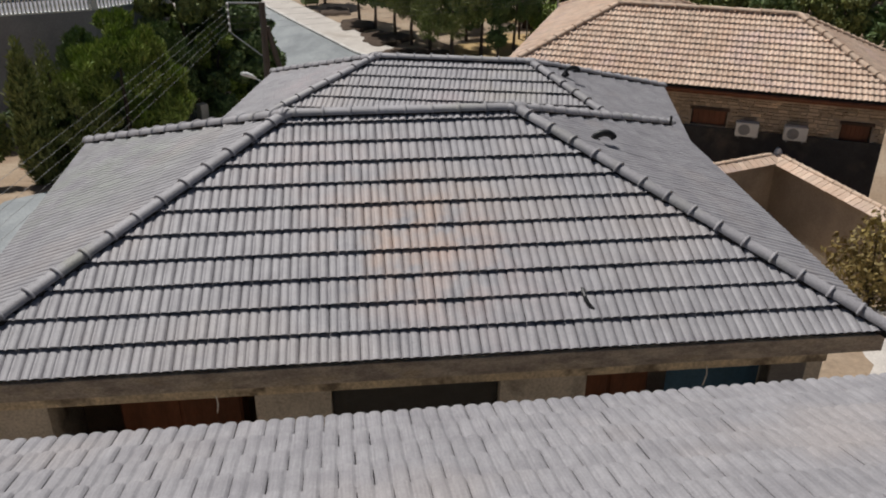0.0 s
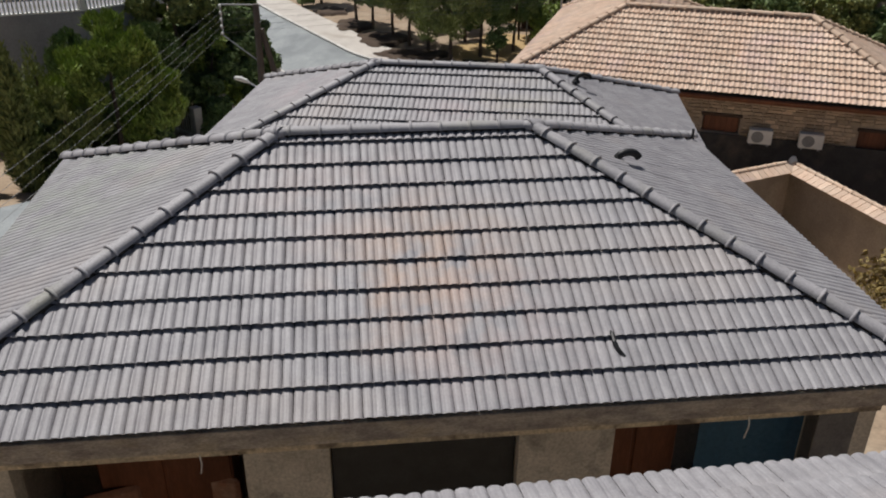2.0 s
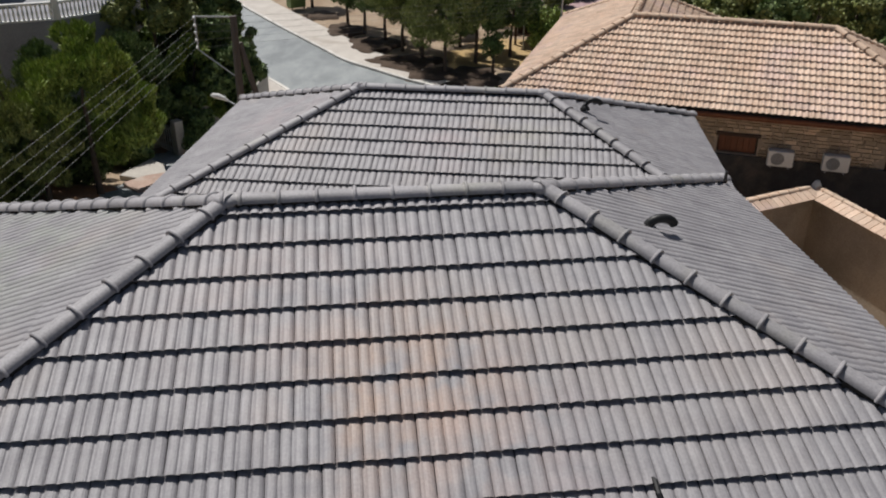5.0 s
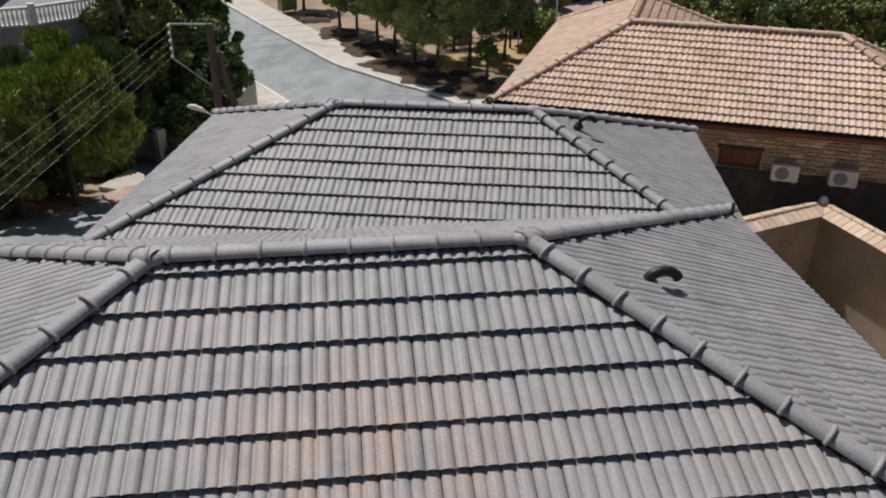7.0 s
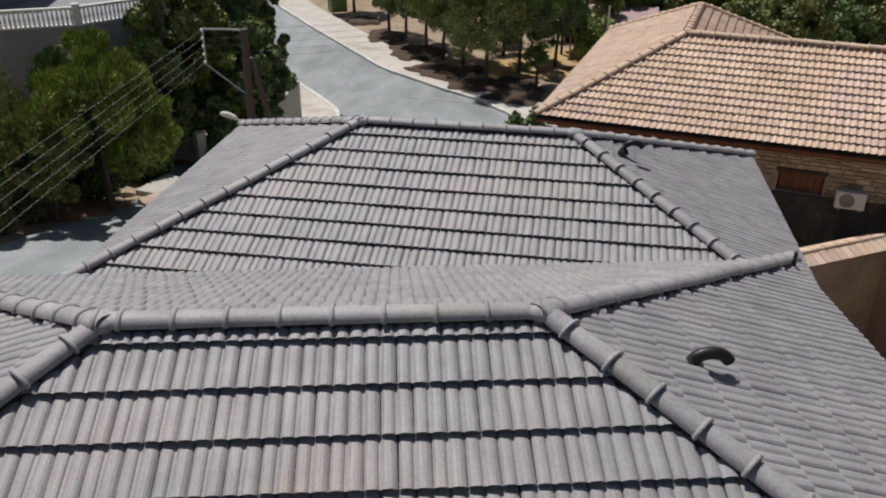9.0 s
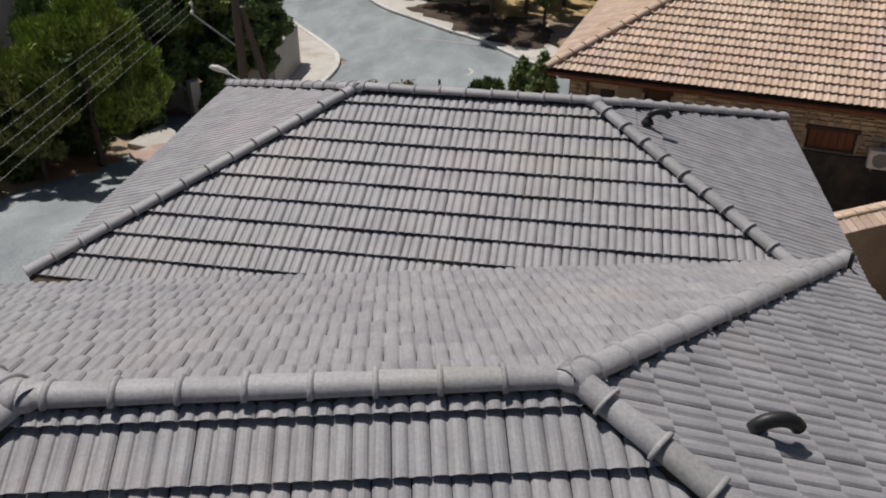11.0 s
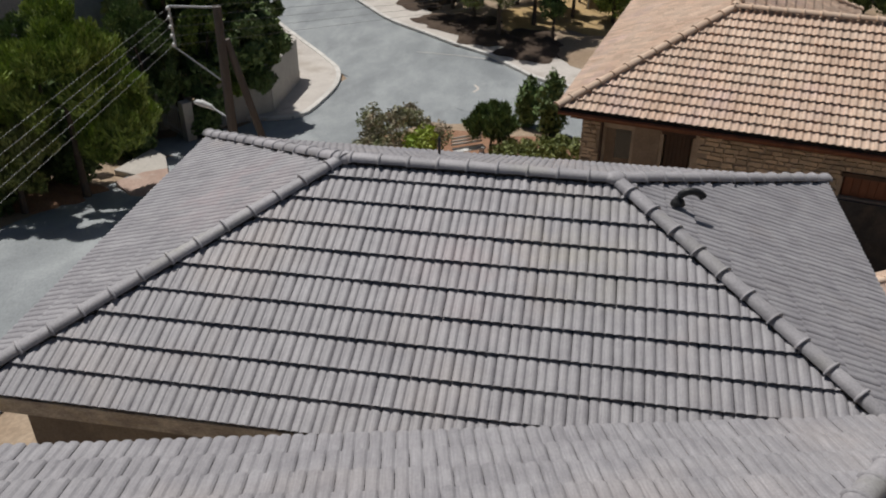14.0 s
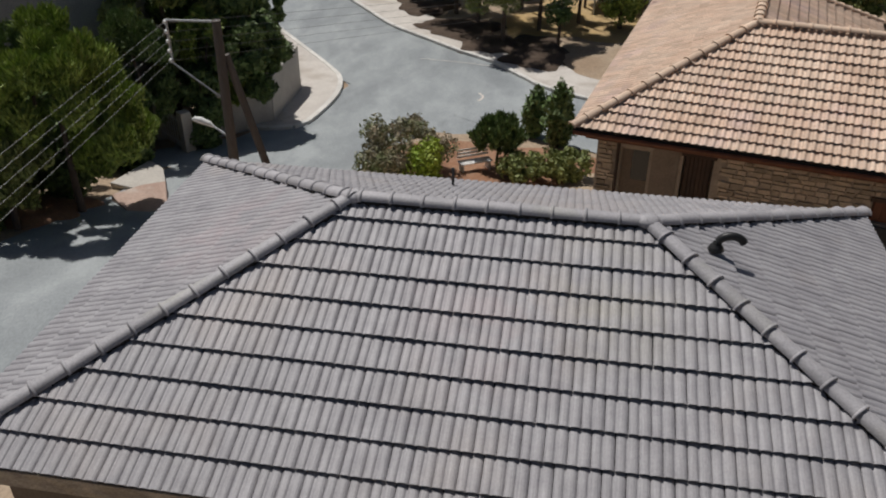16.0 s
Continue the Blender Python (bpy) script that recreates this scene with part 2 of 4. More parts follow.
LAND_Z = [5.0, 2.2, 1.2, -0.6, -2.3, -3.6, -5.0, -5.5, -5.3, -2, 16, 40]


def land(x, y):
    """The ground's height: a slope that falls from the houses to the road."""
    east = min(1.0, max(0.0, (x - 4.8) / 3.0)) * min(1.0, max(0.0, (y - 13) / 4.0)) * min(1.0, max(0.0, (40 - y) / 8.0))
    west = min(1.0, max(0.0, (-5.5 - x) / 4.0)) * min(1.0, max(0.0, (24 - y) / 9.0))
    return float(np.interp(y, LAND_Y, LAND_Z)) - 1.5 * east - 2.4 * west


def rough_land(x, y):
    return land(x, y) + 0.05 * noise.noise(Vector((x * 0.6, y * 0.6, 0))) + 0.02 * noise.noise(Vector((x * 2.3, y * 2.3, 5)))


def sheet(name, mat, xs, ys, lift=0.0):
    verts = [(x, y, (rough_land(x, y) if abs(x) < 45 and y < 100 else land(x, y)) + lift) for y in ys for x in xs]
    nx = len(xs)
    faces = [(j * nx + i, j * nx + i + 1, (j + 1) * nx + i + 1, (j + 1) * nx + i) for j in range(len(ys) - 1) for i in range(nx - 1)]
    return mesh_of(name, verts, faces, mat, True)


gx = [-1200, -500, -200, -100, -60] + list(np.arange(-44, 45, 1.0)) + [60, 100, 200, 500, 1200]
gy = [-60, -30, -15] + list(np.arange(-8, 98, 1.0)) + [110, 130, 160, 220, 300, 400, 700, 1500]
tagged(new("ground", sheet("ground", M["soil"], gx, gy)), "dry tan earth sloping down to the road", "ground", kind="structure")


def spline(pts, n=10):
    """Catmull-Rom through plan points."""
    P = [np.array(p, float) for p in pts]
    P = [2 * P[0] - P[1]] + P + [2 * P[-1] - P[-2]]
    out = []
    for i in range(1, len(P) - 2):
        for k in range(n):
            t = k / n
            out.append(0.5 * (2 * P[i] + (P[i + 1] - P[i - 1]) * t + (2 * P[i - 1] - 5 * P[i] + 4 * P[i + 1] - P[i + 2]) * t * t
                              + (3 * P[i] - P[i - 1] - 3 * P[i + 1] + P[i + 2]) * t ** 3))
    out.append(P[-2])
    return out


def ribbon(name, mat, pts, width, lift, n=10, across=5):
    """A strip along a plan line that lies on the land."""
    line = spline(pts, n)
    verts, faces = [], []
    for i, p in enumerate(line):
        d = line[min(i + 1, len(line) - 1)] - line[max(i - 1, 0)]
        d = d / np.linalg.norm(d)
        nrm = np.array([-d[1], d[0]])
        w = width if not callable(width) else width(i / (len(line) - 1))
        for k in range(across):
            q = p + nrm * w * (k / (across - 1) - 0.5)
            verts.append((q[0], q[1], land(*q) + lift))
    for i in range(len(line) - 1):
        for k in range(across - 1):
            a = i * across + k
            faces.append((a, a + across, a + across + 1, a + 1))
    return mesh_of(name, verts, faces, mat, True)


def kerb_line(name, pts, width, height, lift, group):
    """Kerb stones laid along a plan line, each its own piece."""
    line = spline(pts, 12)
    dist = np.r_[0, np.cumsum([np.linalg.norm(b - a) for a, b in zip(line, line[1:])])]
    holder = thing(name, pose(0, 0, 0), "pale concrete kerb along the road edge", "kerb", kind="structure")
    stone = finish("kerb_stone", box(-0.485, 0.485, -width / 2, width / 2, -0.2, height, 0.012), M["kerb"])
    for s in np.arange(0.5, dist[-1] - 0.4, 1.0):
        a = np.array([np.interp(s - 0.45, dist, [p[k] for p in line]) for k in (0, 1)])
        b = np.array([np.interp(s + 0.45, dist, [p[k] for p in line]) for k in (0, 1)])
        c = (a + b) / 2
        slope = math.atan2(land(*b) - land(*a), 0.9)
        part("kerb_stone", stone, None, holder, m=pose(c[0], c[1], land(*c) + lift, 0, -math.degrees(slope), math.degrees(math.atan2(*(b - a)[::-1]))))
    return holder


# ---- tiled hip roofs ----
TILE_W, GAUGE, CAP_L = 0.197, 0.345, 0.336
GREY_PROFILE = [(0.0, -0.003), (0.035, 0.004), (0.09, 0.0118), (0.19, 0.0146), (0.30, 0.0142), (0.375, 0.0102), (0.43, 0.001), (0.49, 0.0), (0.54, 0.005),
                (0.60, 0.0120), (0.70, 0.0148), (0.81, 0.0142), (0.90, 0.008), (0.976, -0.005)]
CLAY_PROFILE = [(0.0, 0.0), (0.08, 0.014), (0.2, 0.028), (0.33, 0.033), (0.46, 0.027), (0.57, 0.012), (0.68, 0.002), (0.9, 0.002), (0.985, 0.008)]


def tile_geometry(profile, w, gauge, front, lap=0.05):
    """One roof tile: across x, up the slope y, out of the roof z; its lower edge stands proud of the course below."""
    n = len(profile)
    verts = [(u * w, -0.012, front + h) for u, h in profile] + [(u * w, gauge + lap, h + 0.004) for u, h in profile]
    verts += [(u * w, -0.006, front + h - 0.013) for u, h in profile] + [(u * w, gauge * 0.5, front * 0.5 + h - 0.016) for u, h in profile]
    faces = [(i, i + 1, n + i + 1, n + i) for i in range(n - 1)] + [(2 * n + i, 2 * n + i + 1, i + 1, i) for i in range(n - 1)]
    faces += [(3 * n + i, 3 * n + i + 1, 2 * n + i + 1, 2 * n + i) for i in range(n - 1)]
    faces += [(0, n, 3 * n, 2 * n), (n - 1, 3 * n - 1, 4 * n - 1, 2 * n - 1)]
    return verts, faces


CAP_SECTION = [(1.02, -0.08), (0.97, 0.14), (0.80, 0.39), (0.54, 0.57), (0.20, 0.66), (-0.20, 0.66), (-0.54, 0.57), (-0.80, 0.39), (-0.97, 0.14), (-1.02, -0.08)]


def cap_mesh(name, mat, length, radius):
    """A flat-crowned ridge tile, tapered, with a raised collar round its wide lower end; it runs along x from 0 to length."""
    n, verts, faces = len(CAP_SECTION), [], []
    body = [(-0.02, 1.0, 0.0), (length * 0.5, 0.97, 0.0), (length + 0.025, 0.88, -0.004)]
    collar = [(-0.036, 0.88, -0.004), (-0.040, 1.21, 0.003), (-0.026, 1.24, 0.004), (-0.012, 1.20, 0.003), (-0.006, 0.98, 0.0)]
    under = [(length + 0.025, 0.74, -0.010), (-0.02, 0.86, -0.006)]
    for strip in (body, collar, under):
        base = len(verts)
        for x, k, dz in strip:
            verts += [(x, y * radius * k, z * radius * k + dz) for y, z in CAP_SECTION]
        for q in range(len(strip) - 1):
            for i in range(n - 1):
                a = base + q * n + i
                faces.append((a, a + 1, a + n + 1, a + n))
    return mesh_of(name, verts, faces, mat, True)


def lay_caps(parent, mesh, a, b, length, lift, name="ridge_tile", first=0.03, fixed=False):
    """Ridge tiles from the low end a to the high end b, at a fixed step or evenly spread."""
    a, b = Vector(a), Vector(b)
    d = b - a
    if fixed:
        places = [first + i * length for i in range(int((d.length - first) / length) + 1)]
        if first > 0.1:
            places.insert(0, 0.0)
    else:
        count = max(1, round(d.length / length))
        places = [i * d.length / count for i in range(count)]
    yaw, slope = math.degrees(math.atan2(d.y, d.x)), math.degrees(math.atan2(d.z, math.hypot(d.x, d.y)))
    for s in places:
        p = a + d * (s / d.length)
        wob = random.uniform(-0.8, 0.8)
        short = min(1.0, (d.length + 0.06 - s) / length)
        part(name, mesh, None, parent, m=pose(p.x, p.y, p.z + lift + random.uniform(-0.004, 0.004), 0, -slope + wob * 0.6, yaw + wob * 1.3) @ Matrix.Diagonal((short, 1, 1, 1)))


def ridge_shade(parent, a, b, half, top):
    """A black strip added as painted shade below the ridge tiles, with a ragged lower edge."""
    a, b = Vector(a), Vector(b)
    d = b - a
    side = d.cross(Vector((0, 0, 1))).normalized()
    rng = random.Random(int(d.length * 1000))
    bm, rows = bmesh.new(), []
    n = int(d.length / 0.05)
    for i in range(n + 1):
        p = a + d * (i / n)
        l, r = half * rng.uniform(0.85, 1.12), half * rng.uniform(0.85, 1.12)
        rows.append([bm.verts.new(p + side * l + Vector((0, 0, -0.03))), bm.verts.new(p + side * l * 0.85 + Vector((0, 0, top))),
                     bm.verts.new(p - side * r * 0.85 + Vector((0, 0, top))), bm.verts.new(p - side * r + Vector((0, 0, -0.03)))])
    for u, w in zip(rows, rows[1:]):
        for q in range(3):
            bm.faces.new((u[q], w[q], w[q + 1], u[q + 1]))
    part("underlay_roll", bm, M["deck"], parent, "black strip painting the shade below the ridge tiles")


def face_frame(p0, p1, top):
    """The frame of a roof face: origin p0, x along the eave to p1, y up the slope to the point top, z out."""
    x = (Vector(p1) - Vector(p0)).normalized()
    t = Vector(top) - Vector(p0)
    y = (t - t.dot(x) * x).normalized()
    z = x.cross(y)
    m = Matrix((x, y, z)).transposed().to_4x4()
    m.translation = Vector(p0)
    return m


def tile_face(parent, corners, geometry, w, gauge, mat, single, name, rest_name, shift=0.0, start=0.0, bond=0.0):
    """Lays tiles on a roof face given by eave left, eave right, top right, top left. single: how many whole tiles become pieces of their own."""
    m = face_frame(corners[0], corners[1], corners[3])
    inv = m.inverted()
    uv = [inv @ Vector(c) for c in corners]
    width, height = uv[1].x, uv[3].y
    tl, tr_ = uv[3].x, uv[2].x
    left = lambda v: tl * min(v, height) / height if v > 0 else 0.0
    right = lambda v: width + (tr_ - width) * min(v, height) / height if v > 0 else width
    verts0, faces0 = geometry
    me = mesh_of(name, verts0, faces0, mat)
    courses = math.ceil((height - start) / gauge)
    whole, cut = [], []
    for k in range(courses):
        v = start + k * gauge
        for i in range(math.floor(min(0, tl) / w) - 2, math.ceil(max(width, tr_) / w) + 1):
            u = i * w + shift + (k % 2) * bond * w
            lo, hi = left(v), right(v)
            lo2, hi2 = left(v + gauge), right(v + gauge)
            if u + w < min(lo, lo2) + 0.01 or u > max(hi, hi2) - 0.01:
                continue
            dz = random.uniform(-0.003, 0.003)
            if u >= max(lo, lo2) and u + w <= min(hi, hi2) and v + gauge <= height:
                whole.append((u, v, dz))
            else:
                cut.append((u, v, dz))
    middle = width / 2
    whole.sort(key=lambda t: abs(t[0] + w / 2 - middle) + 0.6 * t[1])
    for u, v, dz in whole[:single]:
        part(name, me, None, parent, m=m @ pose(u + random.uniform(-0.0015, 0.0015), v, dz, random.uniform(-0.5, 0.5), random.uniform(-0.3, 0.3), random.uniform(-0.35, 0.35)))
    bm = bmesh.new()
    for u, v, dz in cut:
        vs = [bm.verts.new((x + u, y + v, z + dz)) for x, y, z in verts0]
        for f in faces0:
            bm.faces.new([vs[i] for i in f])
    planes = [((0, 0, 0), Vector((height, -tl, 0))), ((width, 0, 0), Vector((-height, tr_ - width, 0))), ((0, height + 0.01, 0), Vector((0, -1, 0)))]
    for co, no in planes:
        bmesh.ops.bisect_plane(bm, geom=bm.verts[:] + bm.edges[:] + bm.faces[:], plane_co=co, plane_no=no.normalized(), clear_inner=True)
    verts = [v.co.copy() for v in bm.verts]
    bm.verts.index_update()
    faces = [[v.index for v in f.verts] for f in bm.faces]
    bm.free()
    for u, v, dz in whole[single:]:
        base = len(verts)
        verts += [Vector((x + u, y + v, z + dz)) for x, y, z in verts0]
        faces += [[base + i for i in f] for f in faces0]
    if faces:
        part(rest_name, mesh_of(rest_name, verts, faces, mat), None, parent, kind="stuff", m=m)


def hip_corners(a, rl, rr, rise, rf, rb):
    """Corners of a hip roof about its ridge's middle, z 0 at the ridge."""
    return {"fl": (-a - rl, -rf, -rise), "fr": (a + rr, -rf, -rise), "bl": (-a - rl, rb, -rise), "br": (a + rr, rb, -rise), "rl": (-a, 0, 0), "rr": (a, 0, 0)}


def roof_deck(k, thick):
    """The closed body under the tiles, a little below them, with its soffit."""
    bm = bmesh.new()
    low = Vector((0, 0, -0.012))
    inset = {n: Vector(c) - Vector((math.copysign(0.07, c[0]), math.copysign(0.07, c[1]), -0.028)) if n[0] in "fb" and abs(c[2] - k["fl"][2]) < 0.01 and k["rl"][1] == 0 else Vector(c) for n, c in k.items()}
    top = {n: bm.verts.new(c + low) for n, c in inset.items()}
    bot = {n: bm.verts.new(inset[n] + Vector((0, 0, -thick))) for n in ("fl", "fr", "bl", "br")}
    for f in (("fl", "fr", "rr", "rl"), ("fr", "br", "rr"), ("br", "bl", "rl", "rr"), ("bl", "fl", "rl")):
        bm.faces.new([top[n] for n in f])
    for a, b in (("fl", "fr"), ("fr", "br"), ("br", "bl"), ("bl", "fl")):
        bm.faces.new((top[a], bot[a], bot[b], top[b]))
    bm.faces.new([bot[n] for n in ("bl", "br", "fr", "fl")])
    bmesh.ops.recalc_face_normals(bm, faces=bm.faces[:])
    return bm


def grey_roof(house, k, faces_single, size=1.0, start=0.02, ridge_first=0.155):
    """Grey tile roof on a house, laid in broken bond: faces_single gives, face by face, how many tiles are pieces of their own."""
    tile_w, gauge, cap_len = TILE_W * size, GAUGE * size, CAP_L * size
    tile, cap = tile_geometry(GREY_PROFILE, tile_w, gauge, 0.046), cap_mesh("ridge_tile", M["grey_cap"], cap_len, 0.09 * size)
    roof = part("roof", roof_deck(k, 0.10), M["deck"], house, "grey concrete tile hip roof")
    sides = {"front": ("fl", "fr", "rr", "rl"), "right": ("fr", "br", "rr", "rr"), "back": ("br", "bl", "rl", "rr"), "left": ("bl", "fl", "rl", "rl")}
    for side, names in sides.items():
        tile_face(roof, [k[n] for n in names], tile, tile_w, gauge, M["grey_tile"], faces_single.get(side, 0), "roof_tile", "roof_tiles", 0.061 * size, start, 0.5)
    for low, high in (("fl", "rl"), ("fr", "rr"), ("bl", "rl"), ("br", "rr"), ("rl", "rr")):
        lay_caps(roof, cap, k[low], k[high], cap_len, 0.060, "ridge_tile", ridge_first if low == "rl" else 0.03, True)
        # black strip that deepens the shade under the caps
        ridge_shade(roof, k[low], k[high], 0.080 * size, 0.062)
    for end in ("rl", "rr"):
        bm = bmesh.new()
        bmesh.ops.create_uvsphere(bm, u_segments=14, v_segments=8, radius=1.0, matrix=Matrix.Diagonal((0.125 * size, 0.115 * size, 0.068 * size, 1)))
        for v in bm.verts:
            v.co *= 1 + 0.12 * noise.noise(v.co * 14)
        part("mortar_bed", finish("mortar_bed", bm, M["grey_cap"], True), None, roof, "grey mortar over the meeting ridge tiles", m=pose(*k[end]) @ pose(0, 0, 0.058))
    for a, b in (("fl", "fr"), ("fr", "br"), ("br", "bl"), ("bl", "fl")):
        p, q = Vector(k[a]), Vector(k[b])
        d = (q - p).normalized()
        nrm = d.cross(Vector((0, 0, 1)))
        mid = (p + q) / 2 - nrm * 0.042
        yaw = math.degrees(math.atan2(d.y, d.x))
        half = (q - p).length / 2 - (0.03 if a[0] == b[0] else 0.07)
        part("fascia", box(-half, half, -0.03, 0.03, -0.22, -0.015, 0.006), M["fascia"], roof, "weathered stained fascia board", m=pose(mid.x, mid.y, mid.z, 0, 0, yaw))
    return roof


def wall_run(name, u0, u1, v, thick, z0, z1, openings, mat, parent, label=""):
    """A wall along x at depth v with openings (u, u, z, z) through it, as one mesh."""
    at, made = u0, []
    for a, b, c, d in sorted(openings) + [(u1, u1, z0, z1)]:
        pieces = [(at, a, z0, z1), (a, b, z0, c), (a, b, d, z1)]
        made += [part(name if n == 0 else ("parapet" if n == 1 else "lintel"), box(p, q, v, v + thick, r, s, 0.006), mat, parent, label)
                 for n, (p, q, r, s) in enumerate(pieces) if q - p > 0.02 and s - r > 0.02]
        at = b
    return made


def vent_pipe(m, label):
    """A black gooseneck vent pipe on a flashing collar."""
    v = thing("vent_pipe", m, label, "vent pipe", "roof vent pipes")
    pts = [(0, 0, -0.06)] + [(0.145 - 0.145 * math.cos(a), 0, 0.02 + 0.115 * math.sin(a)) for a in np.linspace(0.0, 2.75, 14)]
    part("pipe", finish("pipe", tube(pts, 0.046, 14), M["black"], True), None, v)
    part("collar", tube([(0, 0, -0.04), (0, 0, 0.0), (0, 0, 0.03)], [0.09, 0.075, 0.05], 14), M["black"], v)
    return v


# the three grey-roofed houses, ridge middle and turn
HOUSES = {
    "middle": dict(at=(-0.5485, 10.063, 5.866), yaw=7.48, k=hip_corners(1.428, 3.395, 3.375, 1.40, 3.321, 3.241)),
    "far": dict(at=(0.014, 17.868, 4.509), yaw=-5.10, k=hip_corners(1.654, 3.346, 3.42, 1.328, 3.369, 3.239)),
    "near": dict(at=(-0.10, 1.75, 6.42), yaw=8.6, k=hip_corners(2.3, 3.4, 3.4, 1.38, 3.3, 3.41)),
}


HOUSES["far"]["k"]["br"] = (4.96, 3.239, -1.328)         # this eave runs a little askew


def house_base(spec, label, floor_z):
    x, y, z = spec["at"]
    h = thing("house", pose(x, y, z, 0, 0, spec["yaw"]), label, "house", "grey roofed houses")
    return h, floor_z - z


# middle house: veranda front with piers, beam and three openings
spec = HOUSES["middle"]
house_b, fz = house_base(spec, "single-storey plastered house with grey concrete tile hip roof", 1.3)
K = spec["k"]
roof_b = grey_roof(house_b, K, {"front": 300})
LX, RX, FY, BY = K["fl"][0] + 0.4, K["fr"][0] - 0.4, -2.945, K["bl"][1] - 0.4
EZ = K["fl"][2]
wall_run("pier", LX, RX, FY, 0.22, fz - 0.4, EZ - 0.565, [(-3.77, -1.73, fz + 0.0, 9), (-0.95, 0.823, fz + 0.0, 9), (1.755, 3.80, fz + 0.0, 9)], M["plaster"], house_b, "grey weathered plaster piers")
part("beam", box(LX - 0.02, RX + 0.02, FY - 0.03, FY + 0.25, EZ - 0.56, EZ - 0.10, 0.01), M["beam"], house_b, "tan stained beam over the openings")
part("side_wall", box(RX - 0.2, RX, FY + 1.6, BY - 0.21, fz - 0.4, EZ - 0.1), M["plaster"], house_b)
part("side_wall", box(LX, LX + 0.2, FY + 0.23, BY - 0.21, fz - 0.4, EZ - 0.1), M["plaster"], house_b)
part("back_wall", box(LX, RX, BY - 0.2, BY, fz - 0.4, EZ - 0.1), M["plaster"], house_b)
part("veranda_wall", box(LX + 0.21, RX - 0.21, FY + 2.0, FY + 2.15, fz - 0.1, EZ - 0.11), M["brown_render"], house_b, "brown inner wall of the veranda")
# flat black panel that closes off the middle opening
part("shutter", box(-0.94, 0.813, FY + 0.12, FY + 0.16, fz, EZ - 0.57, 0.005), M["black"], house_b, "black panel filling the middle opening")
part("column", box(3.80, 4.22, FY - 0.004, FY + 0.2, fz, EZ - 0.57, 0.01), M["dark_plaster"], house_b, "dark grey stained column")
part("floor_slab", box(LX + 0.01, RX - 0.01, FY + 0.01, BY - 0.01, fz - 0.5, fz), M["concrete"], house_b)

# far house
spec = HOUSES["far"]
house_c, fz = house_base(spec, "single-storey brown rendered house with grey concrete tile hip roof", -0.9)
K = spec["k"]
roof_c = grey_roof(house_c, K, {"front": 300}, 1.075, 0.02, 0.135)
LX, RX, FY, BY, EZ = K["fl"][0] + 0.4, K["fr"][0] - 0.4, K["fl"][1] + 0.4, K["bl"][1] - 0.4, K["fl"][2]
wall_run("front_wall", LX, RX, FY, 0.2, fz - 0.6, EZ - 0.1, [(-0.6, 0.5, fz + 0.9, EZ - 0.5)], M["dark_render"], house_c)
part("window_pane", box(-0.6, 0.5, FY + 0.1, FY + 0.115, fz + 0.9, EZ - 0.5), M["glass_dark"], house_c)
part("back_wall", box(LX, RX, BY - 0.2, BY, fz - 2.5, EZ - 0.1), M["dark_render"], house_c)
part("side_wall", box(LX, LX + 0.2, FY + 0.2, BY - 0.2, fz - 3.0, EZ - 0.1), M["dark_render"], house_c)
part("side_wall", box(RX - 0.2, RX, FY + 0.2, BY - 0.2, fz - 3.0, EZ - 0.1), M["dark_render"], house_c)

# near house: its back slope passes under the camera
spec = HOUSES["near"]
house_a, fz = house_base(spec, "single-storey house whose grey tile roof slopes away below", 1.9)
K = spec["k"]
roof_a = grey_roof(house_a, K, {"back": 300}, 1.1)
LX, RX, FY, BY, EZ = K["fl"][0] + 0.4, K["fr"][0] - 0.4, K["fl"][1] + 0.4, K["bl"][1] - 0.4, K["fl"][2]
wall_run("front_wall", LX, RX, FY, 0.2, fz - 0.6, EZ - 0.1, [], M["plaster"], house_a)
part("back_wall", box(LX, RX, BY - 0.2, BY, fz - 1.0, EZ - 0.1), M["plaster"], house_a)
part("side_wall", box(LX, LX + 0.2, FY + 0.2, BY - 0.2, fz - 1.0, EZ - 0.1), M["plaster"], house_a)
part("side_wall", box(RX - 0.2, RX, FY + 0.2, BY - 0.2, fz - 1.0, EZ - 0.1), M["plaster"], house_a)

# vent pipes and small roof fittings
SLOPE = math.degrees(math.atan2(1.372, 3.375))
vent_pipe(pose(1.915, 10.41, 5.40, 0, 0, 8), "black gooseneck vent pipe on the grey tile roof slope")
vent_pipe(pose(2.42, 17.66, 4.33, 0, 0, -2), "black gooseneck vent pipe on the far grey roof slope")
clip = thing("roof_clip", pose(1.535, 7.55, 4.725, 22.8, 0, 7.5), "small black bent metal clip lying on grey tiles", "clip")
part("stem", tube([(-0.045, 0.13, 0.03), (-0.035, 0.10, 0.04), (-0.035, 0.0, 0.042), (-0.02, -0.06, 0.03), (0.035, -0.15, 0.018)], [0.012, 0.022, 0.024, 0.022, 0.014], 8), M["black"], clip)
post = thing("ridge_post", pose(3.74, 13.67, 4.5, 0, 0, 0), "small black metal post at the roof corner", "post")
part("rod", tube([(0, 0, -0.05), (0, 0, 0.22)], 0.022, 8), M["black"], post)

post = thing("roof_post", pose(-0.63, 20.16, 3.62), "thin black metal post on the far roof's back slope", "post")
part("rod", tube([(0, 0, -0.12), (0, 0, 0.30)], 0.02, 8), M["black"], post)

